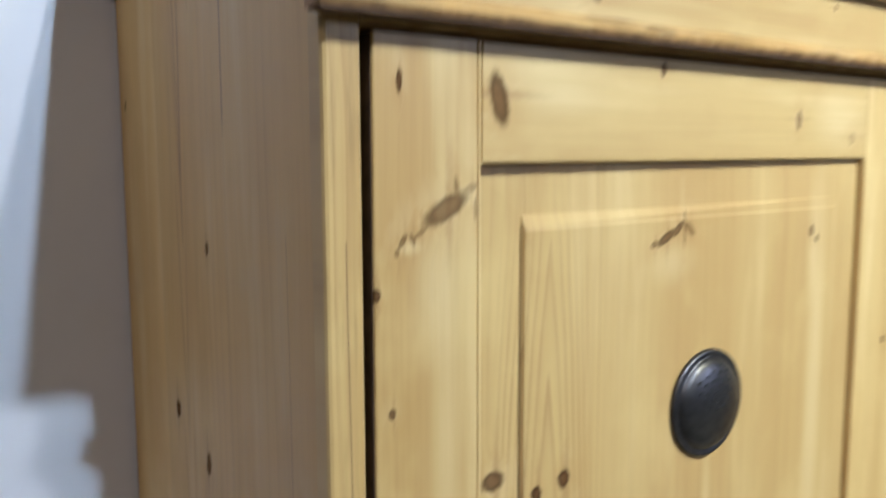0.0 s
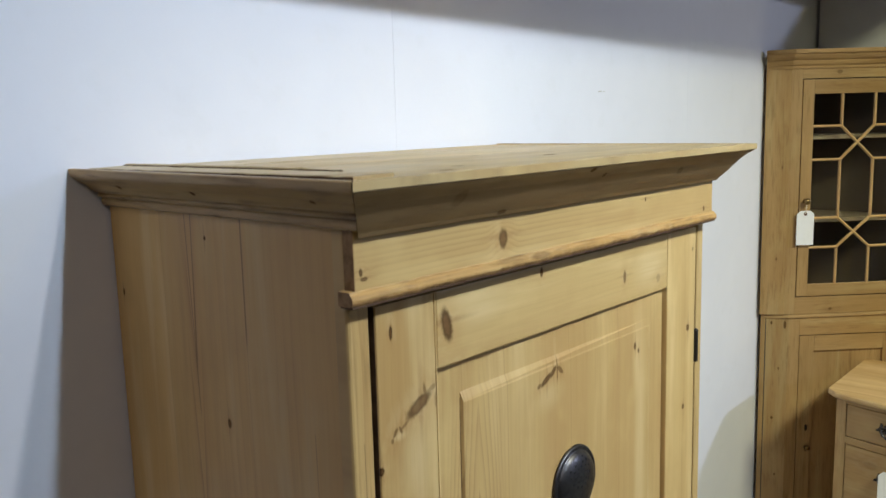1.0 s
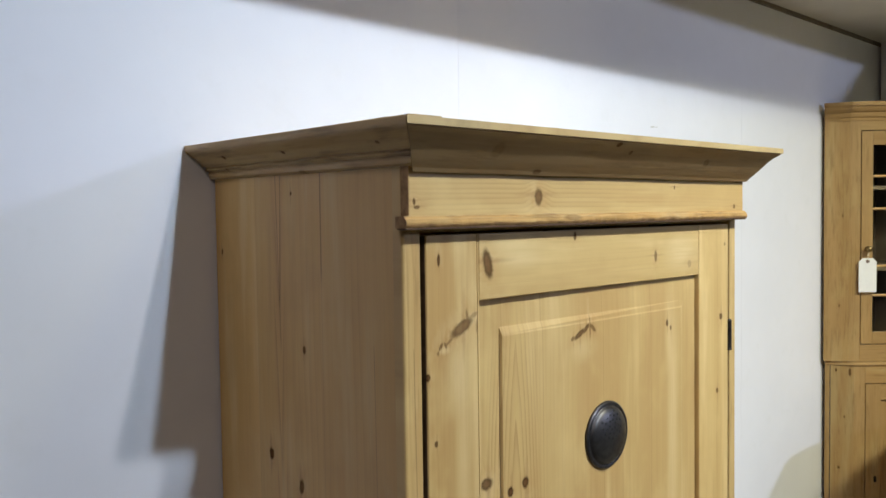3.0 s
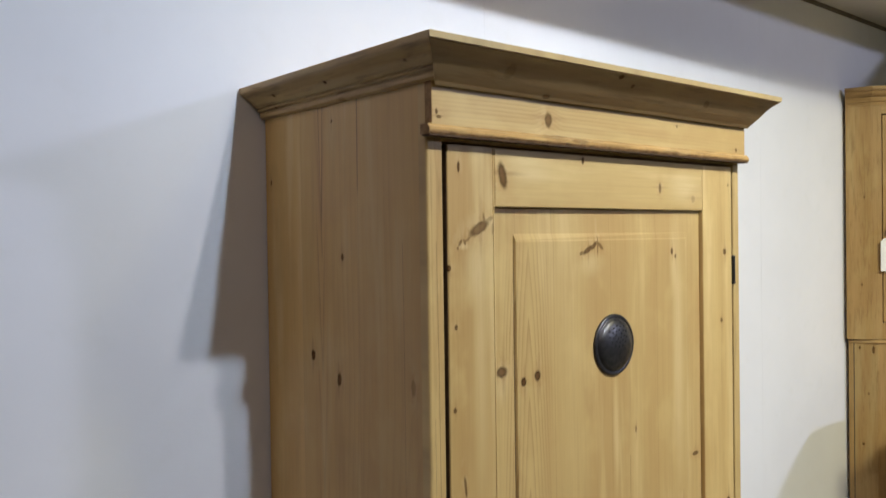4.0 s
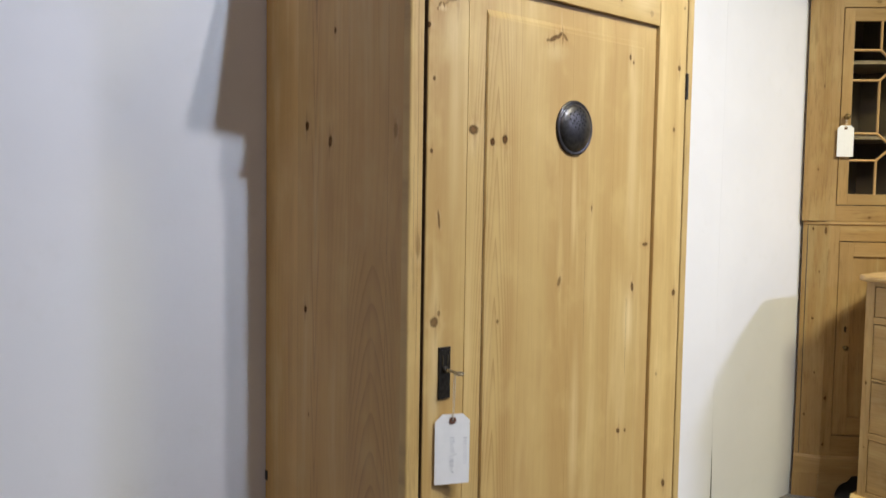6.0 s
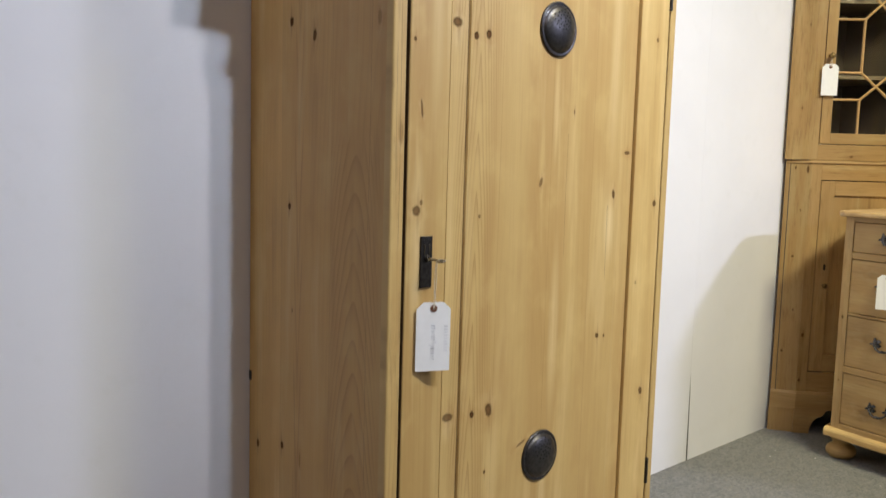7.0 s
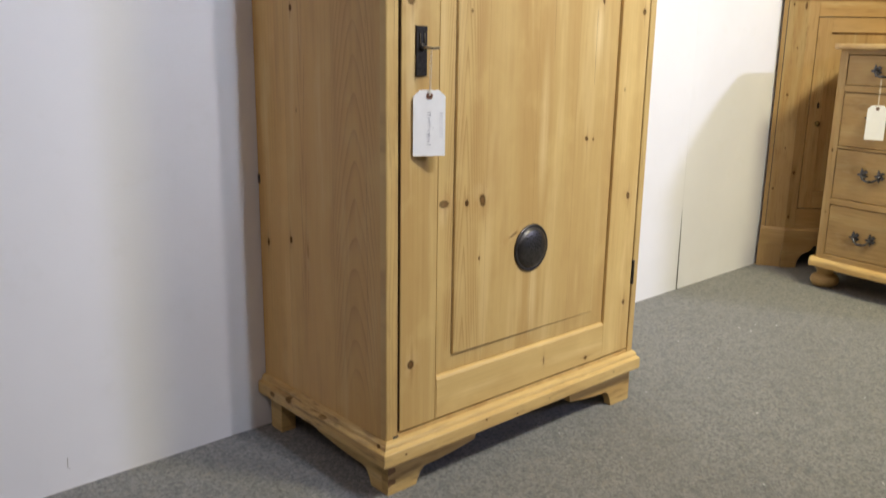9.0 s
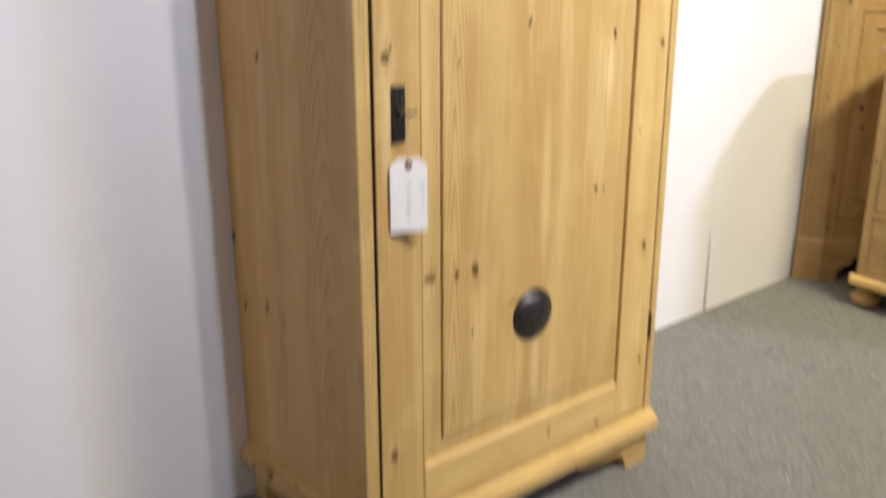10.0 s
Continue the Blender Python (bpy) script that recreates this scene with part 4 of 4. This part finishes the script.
# ---- price tags ----
def price_tag(at, turn, string_top, group, written):
    """A card tag with clipped corners: its hole is at the origin, its face looks along -y."""
    tag = thing("price_tag", "white card price tag with a brown ring, hung on cotton string" if written else "blank white card price tag hung on cotton string", "price tag", at, group, turn)
    w, hi, lo = 0.031, 0.011, -0.110
    outline = [(-w, lo), (w, lo), (w, hi - 0.012), (w - 0.013, hi), (-w + 0.013, hi), (-w, hi - 0.012)]
    bm = bmesh.new()
    prism([(x, 0.0004, z) for x, z in outline], (0, 0.0005, 0), bm)
    part("card", bm, PAPER, tag)
    part("reinforcing_ring", lathe([(0.0022, -0.0008), (0.0062, -0.0008), (0.0062, 0.0016), (0.0022, 0.0016), (0.0022, -0.0008)], (0, 0, 0), "y", 20), RING, tag)
    part("hole", lathe([(0.0, -0.0009), (0.0023, -0.0009), (0.0023, 0.0)], (0, 0, 0), "y", 12), BLACK, tag)
    sx, sy, sz = string_top
    for s in (-1, 1):
        part("string", tube([(s * 0.0008, -0.001, -0.0005), (s * 0.001 + sx * 0.25, sy * 0.25 - 0.001, sz * 0.25), (s * 0.0016 + sx * 0.6, sy * 0.6, sz * 0.6), (sx + s * 0.001, sy, sz)], 0.0006, 6), STRING, tag)
    if written:
        # pencilled strokes that run down the card, and a faint stamp
        pen = random.Random(12)
        z = -0.030
        for k in range(13):
            if k == 6:
                z -= 0.007
                continue
            step = pen.uniform(0.0035, 0.006)
            x0, x1 = -0.004 + pen.uniform(-0.0015, 0.001), 0.002 + pen.uniform(-0.001, 0.0015)
            stroke = [(x0, 0.0002, z), (x1, 0.0002, z - pen.uniform(0, 0.002)), (x1 - pen.uniform(0.001, 0.003), 0.0002, z - step * 0.7), (x0 + pen.uniform(-0.001, 0.002), 0.0002, z - step)][: pen.choice((2, 3, 4))]
            part("pencil_mark", tube(stroke, 0.0004, 5), INK, tag)
            z -= step
        part("pencil_mark", tube([(-0.007, 0.0002, -0.064), (0.008, 0.0002, -0.058)], 0.0003, 5), INK, tag)
        for k in range(9):
            z = -0.030 - k * 0.0053
            part("stamp_line", box(0.0195, 0.0262, 0.0001, 0.0004, z - 0.0036, z, 0), STAMP, tag)
    return tag


price_tag((0.0865, -0.018, 0.803), -24, (-0.0015, -0.0138, 0.083), "price tags", True)

# ---- corner cupboard ----
# local frame: u along the slanted front, v out of it; the origin is the front's left lower corner
BX, BY = 2.444, 0.412
cupboard = thing("corner_cupboard", "two-part pine corner cupboard with a glazed astragal door above", "corner cupboard", (BX, BY, 0), "", -45)
cupboard.scale = (1.0, 1.0, 1.008)
CP = dict(pale=(0.39, 0.255, 0.110), late=(0.225, 0.127, 0.046), deep=(0.318, 0.194, 0.074), grime=0.35)
CUP_V = pine("pine_cupboard", "x", "z", 0.2, 60.0, [(0.012, 0.40, 0.005, 0.007, 0, 0.8), (0.01, 0.215, 0.004, 0.006, 0, 0.8), (-0.012, 1.062, 0.004, 0.014, 0, 0.8), (-0.055, 1.068, 0.003, 0.006, 0, 0.8), (-0.028, 0.90, 0.003, 0.005, 0, 0.5), (-0.045, 0.715, 0.004, 0.005, 0, 0.75), (-0.030, 0.50, 0.003, 0.004, 0, 0.7), (-0.060, 0.33, 0.004, 0.006, 0, 0.7), (-0.05, 1.30, 0.003, 0.005, 0, 0.5), (-0.04, 1.62, 0.003, 0.005, 0, 0.45), (0.02, 1.47, 0.003, 0.004, 0, 0.5)], strength=0.5, **CP)
CUP_H = pine("pine_cupboard_rail", "z", "x", 1.2, 63.0, [(1.115, 0.15, 0.005, 0.006, 0, 0.6), (1.94, 0.15, 0.006, 0.01, 0, 0.5)], strength=0.4, **CP)
U1 = 0.452
S2 = math.sqrt(0.5)


def ret(corner_u, wall_x, z0, z1, right=False):
    """The narrow side that runs from the front back to the wall."""
    a = Vector((corner_u, 0, 0))
    m = pose(BX, BY, 0, 0, 0, -45).inverted()
    b = m @ Vector((wall_x, WALL - 0.012, 0))
    inward = Vector((0.010, 0.014, 0))
    pts = [a, b, b + Vector((0.012, 0.012, 0)), a + inward]
    if right:
        pts = [Vector((U1 - p.x, p.y, 0)) for p in pts]
    return prism([(p.x, p.y, z0) for p in pts], (0, 0, z1 - z0))


for right in (False, True):
    part("return_side", ret(0.0, BX - 0.043, 0.160, 1.085, right), CUP_V, cupboard)
    part("return_side", ret(-0.020, BX - 0.057, 1.10, 1.975, right), CUP_V, cupboard)


def span(u0, u1):
    return (u0, u1), (U1 - u1, U1 - u0)


for u0, u1 in span(0.0, 0.041):
    part("frame_stile", box(u0, u1, 0.0, 0.02, 0.160, 1.085, 0.001), CUP_V, cupboard)
for u0, u1 in span(-0.020, 0.020):
    part("frame_stile", box(u0, u1, 0.0, 0.02, 1.10, 1.975, 0.001), CUP_V, cupboard)
part("frame_rail", box(0.0412, U1 - 0.0412, 0.0004, 0.02, 1.022, 1.085, 0.001), CUP_H, cupboard)
part("frame_rail", box(0.0412, U1 - 0.0412, 0.0004, 0.02, 0.160, 0.250, 0.001), CUP_H, cupboard)
part("frame_rail", box(0.0202, U1 - 0.0202, 0.0004, 0.02, 1.10, 1.160, 0.001), CUP_H, cupboard)
part("frame_rail", box(0.0202, U1 - 0.0202, 0.0004, 0.02, 1.920, 1.975, 0.001), CUP_H, cupboard)


def wrap(profile, u_left, wall_x):
    """A moulding that runs round the return, the front and the other return: outset and height."""
    m = pose(BX, BY, 0, 0, 0, -45).inverted()
    b = m @ Vector((wall_x, WALL - 0.012, 0))
    d = Vector((b.x - u_left, b.y))
    d.normalize()
    nrm = Vector((-d.y, d.x)) if (-d.y) < 0 else Vector((d.y, -d.x))
    mitre = (nrm + Vector((0, -1))).normalized()
    k = 1 / mitre.dot(Vector((0, -1)))
    rows = []
    lft, cor, rgt, end = [], [], [], []
    for o, z in profile:
        e = Vector((b.x, b.y)) + nrm * (o * 0.25) + Vector((-S2, -S2)) * (o * 0.2)
        c = Vector((u_left, 0)) + mitre * (o * k)
        lft.append((e.x, e.y, z))
        cor.append((c.x, c.y, z))
        rgt.append((U1 - c.x, c.y, z))
        end.append((U1 - e.x, e.y, z))
    return strip([lft, cor, rgt, end])


part("waist_moulding", wrap([(-0.012, 1.084), (0.002, 1.084), (0.006, 1.088), (0.005, 1.093), (0.001, 1.097), (-0.010, 1.103), (-0.014, 1.103)], 0.0, BX - 0.043), CUP_H, cupboard)
part("cornice", wrap([(-0.01, 1.952), (0.003, 1.953), (0.004, 1.962), (0.010, 1.967), (0.012, 1.976), (0.012, 1.980), (0.020, 1.985), (0.028, 1.995), (0.030, 2.001), (0.036, 2.003), (0.036, 2.016), (-0.01, 2.016)], -0.020, BX - 0.057), CUP_H, cupboard)
part("skirting", wrap([(-0.012, 0.095), (0.010, 0.095), (0.010, 0.159), (0.007, 0.164), (0.002, 0.169), (-0.012, 0.169)], 0.0, BX - 0.043), CUP_H, cupboard)
for right in (False, True):
    outline = [(-0.004, 0.0952), (-0.004, FLOOR), (0.058, FLOOR)] + [(0.060 + 0.047 * (1 - math.cos(a)), FLOOR + 0.070 * math.sin(a)) for a in [k / 6 * math.pi / 2 for k in range(7)]] + [(0.12, 0.085), (0.125, 0.0952)]
    pts = [((U1 - u if right else u), -0.0095, z) for u, z in outline]
    part("bracket_foot", prism(pts, (0, 0.02, 0)), CUP_H, cupboard)
    part("bracket_foot", ret(-0.004, BX - 0.050, FLOOR, 0.0952, right), CUP_V, cupboard)
# top, bottoms and backs that close it
cor = pose(BX, BY, 0, 0, 0, -45).inverted() @ Vector((BX + 0.405, WALL - 0.015, 0))
lw = pose(BX, BY, 0, 0, 0, -45).inverted() @ Vector((BX - 0.043, WALL - 0.014, 0))
body = [(0.012, 0.021), (lw.x + 0.01, lw.y), (cor.x, cor.y), (U1 - lw.x - 0.01, lw.y), (U1 - 0.012, 0.021)]
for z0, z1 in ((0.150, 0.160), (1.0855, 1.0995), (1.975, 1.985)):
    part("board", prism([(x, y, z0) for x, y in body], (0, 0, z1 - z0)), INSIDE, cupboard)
# shelves darkened to go with the dim insides
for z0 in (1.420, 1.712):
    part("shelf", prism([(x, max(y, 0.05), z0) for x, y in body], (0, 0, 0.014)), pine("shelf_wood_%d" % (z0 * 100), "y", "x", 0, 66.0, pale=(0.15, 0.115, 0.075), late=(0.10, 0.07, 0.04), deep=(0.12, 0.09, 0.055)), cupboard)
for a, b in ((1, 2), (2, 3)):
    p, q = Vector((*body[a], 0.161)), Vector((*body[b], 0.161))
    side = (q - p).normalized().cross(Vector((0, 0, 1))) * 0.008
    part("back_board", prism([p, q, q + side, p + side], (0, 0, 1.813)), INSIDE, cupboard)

# glazed door
GL, GR, GB, GT = 0.064, U1 - 0.064, 1.205, 1.868
gdoor = part("door", box(0.0240, GL, 0.0015, 0.019, 1.1635, 1.9165, 0.0012), CUP_V, cupboard, "glazed pine door with thin astragal bars")
part("stile", box(GR, U1 - 0.0240, 0.0015, 0.019, 1.1635, 1.9165, 0.0012), CUP_V, gdoor)
part("rail", box(GL + 0.0003, GR - 0.0003, 0.0019, 0.019, 1.1635, GB, 0.0012), CUP_H, gdoor)
part("rail", box(GL + 0.0003, GR - 0.0003, 0.0019, 0.019, GT, 1.9165, 0.0012), CUP_H, gdoor)
pane = part("glass_pane", box(GL - 0.004, GR + 0.004, 0.010, 0.0125, GB - 0.004, GT + 0.004, 0), GLASS, gdoor)
pane.visible_shadow = False
A, B = 0.167, U1 - 0.167
BARWOOD = pine("pine_bars", "x", "z", 0.2, 70.0, strength=0.3, pale=(0.56, 0.38, 0.18), late=(0.42, 0.25, 0.1), deep=(0.48, 0.3, 0.13))
zt1, zt2, zb1, zb2 = 1.758, 1.643, 1.440, 1.336
bars = [((A, GT), (A, zt1)), ((B, GT), (B, zt1)), ((GL, zt1), (A, zt1)), ((B, zt1), (GR, zt1)), ((GL, zt2), (A, zt2)), ((B, zt2), (GR, zt2)),
        ((A, zt1), (B, zt2)), ((A, zt2), (B, zt1)), ((A, zt2), (A, zb1)), ((B, zt2), (B, zb1)), ((GL, zb1), (A, zb1)), ((B, zb1), (GR, zb1)),
        ((A, zb1), (B, zb2)), ((A, zb2), (B, zb1)), ((GL, zb2), (A, zb2)), ((B, zb2), (GR, zb2)), ((A, zb2), (A, GB)), ((B, zb2), (B, GB))]
for i, ((u0, z0), (u1, z1)) in enumerate(bars):
    d = Vector((u1 - u0, 0, z1 - z0)).normalized()
    s = Vector((-d.z, 0, d.x)) * 0.0042
    p, q = Vector((u0, 0.002 + 0.0001 * i, z0)) - d * 0.002, Vector((u1, 0.002 + 0.0001 * i, z1)) + d * 0.002
    back = Vector((0, 0.010, 0))
    rows = [[c + s * 0.35, c + s, c + s + back, c - s + back, c - s, c - s * 0.35] for c in (p, q)]
    for r in rows:
        for j in (1, 4):
            r[j] = r[j] + Vector((0, 0.003, 0))
    part("astragal_bar", strip(rows), BARWOOD, gdoor)
smooth(part("knob", lathe([(0.0, 0.0), (0.007, 0.0), (0.0085, -0.002), (0.005, -0.004), (0.004, -0.009), (0.009, -0.013), (0.0115, -0.018), (0.0105, -0.023), (0.006, -0.027), (0.0, -0.028)], (0.043, 0.0, 1.502), "y", 18), BRASS, gdoor))

# panelled door below
LL, LR, LB, LT = 0.0438, U1 - 0.0438, 0.254, 1.0185
pdoor = part("door", box(LL, 0.098, 0.002, 0.02, LB, LT, 0.0012), CUP_V, cupboard, "panelled pine door with a small round knob")
part("stile", box(U1 - 0.098, LR, 0.002, 0.02, LB, LT, 0.0012), CUP_V, pdoor)
part("rail", box(0.0983, U1 - 0.0983, 0.0024, 0.02, 0.962, LT, 0.0012), CUP_H, pdoor)
part("rail", box(0.0983, U1 - 0.0983, 0.0024, 0.02, LB, 0.325, 0.0012), CUP_H, pdoor)
part("panel", box(0.094, U1 - 0.094, 0.0115, 0.018, 0.321, 0.966, 0.0), CUP_V, pdoor)
part("keyhole_plate", prism([(0.078 + 0.006 * math.cos(a) * (1 if k % 2 else 0.7), -0.0005, 0.676 + 0.013 * math.sin(a)) for k, a in enumerate([2 * math.pi * k / 12 for k in range(12)])], (0, 0.0016, 0)), IRON, pdoor)
smooth(part("knob", lathe([(0.0, 0.001), (0.006, 0.001), (0.004, -0.005), (0.008, -0.009), (0.010, -0.014), (0.006, -0.019), (0.0, -0.020)], (0.079, 0.0, 0.604), "y", 16), BRASS, pdoor))
p = pose(BX, BY, 0, 0, 0, -45) @ Vector((0.040, -0.014, 1.470))
price_tag(tuple(p), -45, (0.0, -0.006, 0.031), "price tags", False)

# ---- bow-fronted chest of drawers ----
CY0, CY1, CXF, BOW, CDEEP = -0.77, 0.186, 2.256, 0.062, 0.42
CH = dict(pale=(0.430, 0.280, 0.114), late=(0.24, 0.14, 0.052), deep=(0.345, 0.218, 0.089), grime=0.25)
chest = thing("chest_of_drawers", "bow-fronted pine chest of drawers with ornate dark handles and bun feet", "chest of drawers")
CH_H = pine("pine_chest_front", "z", "y", 0.5, 80.0, [(0.205, 0.055, 0.012, 0.03, 0, 0.16), (0.470, 0.06, 0.02, 0.03, 0, 0.14), (0.70, 0.07, 0.012, 0.02, 0, 0.14), (0.62, -0.06, 0.005, 0.006, 0, 0.6)], strength=0.35, rings=60, **CH)
CH_V = pine("pine_chest_post", "y", "z", 0.2, 82.0, [(0.172, 0.535, 0.004, 0.007, 0, 0.7), (0.168, 0.30, 0.003, 0.004, 0, 0.5)], strength=0.4, **CH)
CH_T = pine("pine_chest_top", "x", "y", 2.3, 84.0, strength=0.5, rings=60, pale=(0.60, 0.42, 0.21))


def bow(y, out=0.0):
    f = (y - (CY0 + CY1) / 2) / ((CY1 - CY0) / 2)
    return CXF - BOW * max(0.0, 1 - f * f) - out


def bowed(y0, y1, z0, z1, out, thick, edge=0.0015, n=24):
    rows = []
    for i in range(n + 1):
        y = y0 + (y1 - y0) * i / n
        x = bow(y, out)
        rows.append([(x + edge, y, z0), (x, y, z0 + edge), (x, y, z1 - edge), (x + edge, y, z1), (x + thick, y, z1), (x + thick, y, z0)])
    return strip(rows)


part("side", box(CXF + 0.02, CXF + CDEEP, CY1 - 0.02, CY1 - 0.001, 0.117, 0.901, 0), CH_V, chest)
part("side", box(CXF + 0.02, CXF + CDEEP, CY0, CY0 + 0.019, 0.117, 0.901, 0), CH_V, chest)
part("back", box(CXF + CDEEP - 0.012, CXF + CDEEP, CY0 + 0.019, CY1 - 0.02, 0.117, 0.901, 0), CH_V, chest)
part("corner_post", bowed(CY1 - 0.032, CY1, 0.117, 0.902, 0.0, 0.03, n=4), CH_V, chest)
part("corner_post", bowed(CY0, CY0 + 0.032, 0.117, 0.902, 0.0, 0.03, n=4), CH_V, chest)
I0, I1 = CY0 + 0.0325, CY1 - 0.0325
for z0, z1 in ((0.117, 0.139), (0.333, 0.356), (0.545, 0.553), (0.752, 0.775), (0.886, 0.902)):
    part("drawer_rail", bowed(I0, I1, z0, z1, 0.0, 0.03), CH_H, chest)


def top_rows():
    rows = []
    for i in range(37):
        f = i / 36
        y = CY0 - 0.028 + f * (CY1 - CY0 + 0.056)
        x = bow(min(max(y, CY0), CY1), 0.026)
        # rounded front corners
        e = min(f, 1 - f) * (CY1 - CY0)
        x += 0.03 * max(0.0, 1 - e / 0.03) ** 2
        rows.append([(x + 0.006, y, 0.903), (x + 0.001, y, 0.906), (x, y, 0.912), (x + 0.001, y, 0.919), (x + 0.005, y, 0.923), (CXF + CDEEP + 0.01, y, 0.923), (CXF + CDEEP + 0.01, y, 0.903)])
    return strip(rows)


part("top", top_rows(), CH_T, chest)
rows = []
for i in range(31):
    y = CY0 - 0.018 + (CY1 - CY0 + 0.036) * i / 30
    x = bow(min(max(y, CY0), CY1), 0.018)
    rows.append([(x + 0.004, y, 0.084), (x, y, 0.088), (x, y, 0.104), (x + 0.003, y, 0.111), (x + 0.012, y, 0.1185), (CXF + 0.1, y, 0.1185), (CXF + 0.1, y, 0.084)])
part("base_moulding", strip(rows), pine("pine_base", "z", "y", 0.4, 88.0, pale=(0.58, 0.40, 0.165), strength=0.3, grime=0.2), chest)
part("bottom", box(CXF + 0.1002, CXF + CDEEP, CY0, CY1, 0.09, 0.1185, 0), CH_V, chest)
bun = [(0.0, FLOOR), (0.032, FLOOR), (0.044, FLOOR + 0.006), (0.051, FLOOR + 0.016), (0.053, FLOOR + 0.026), (0.050, FLOOR + 0.037), (0.042, FLOOR + 0.046), (0.033, FLOOR + 0.051), (0.030, FLOOR + 0.056), (0.034, FLOOR + 0.064), (0.040, FLOOR + 0.072), (0.040, 0.0845), (0.0, 0.0845)]
for x in (CXF + 0.045, CXF + CDEEP - 0.06):
    for y in (CY1 - 0.026, CY0 + 0.045):
        smooth(part("bun_foot", lathe(bun, (x, y, 0), "z", 24), CH_H, chest))


CAST = plain("cast_pewter", (0.105, 0.102, 0.104), 0.24, 0.95, 0.3, 160.0, 0.4)


def rosette(y, z, x):
    """A cast leaf-shaped plate."""
    pts = []
    for k in range(60):
        a = 2 * math.pi * k / 60
        r = 0.0148 * (1 + 0.26 * math.cos(5 * a + 0.6) + 0.16 * math.cos(9 * a + 1.0))
        pts.append((x, y + r * math.cos(a), z + 1.15 * r * math.sin(a)))
    bm = prism(pts, (-0.003, 0, 0))
    lathe([(0.0, -0.011), (0.004, -0.010), (0.006, -0.006), (0.0045, -0.002)], (x, y, z), "x", 12, bm)
    return bm


def handle(y, z, drawer):
    x = bow(y, 0.003)
    pull = None
    for s in (-1, 1):
        ob = part("handle", rosette(y + s * 0.031, z + 0.006, bow(y + s * 0.031, 0.0025)), CAST, drawer, "ornate cast bail handle") if pull is None else part("rosette", rosette(y + s * 0.031, z + 0.006, bow(y + s * 0.031, 0.0025)), CAST, pull)
        pull = pull or ob
    pts = []
    for k in range(17):
        f = k / 16
        pts.append((x - 0.012 - 0.010 * math.sin(f * math.pi), y - 0.031 + 0.062 * f, z + 0.006 - 0.024 * math.sin(f * math.pi) ** 0.7 + 0.004 * math.exp(-((f - 0.5) / 0.12) ** 2)))
    smooth(part("bail", tube(pts, lambda f: 0.0034 + 0.0016 * math.exp(-((f - 0.5) / 0.15) ** 2), 8), CAST, pull))


for k, (z0, z1, hz) in enumerate(((0.140, 0.332, 0.222), (0.357, 0.544, 0.456), (0.554, 0.751, 0.660), (0.776, 0.885, 0.826))):
    front = bowed(I0 + 0.0018, I1 - 0.0018, z0 + 0.0013, z1 - 0.0013, -0.003, 0.02, 0.002)
    drawer = part("drawer", front, CH_H, chest)
    for y in (0.006, CY0 + CY1 - 0.006):
        handle(y, hz, drawer)
price_tag((bow(0.004) - 0.034, 0.004, 0.702), -66, (0.0, 0.006, 0.100), "price tags", False)
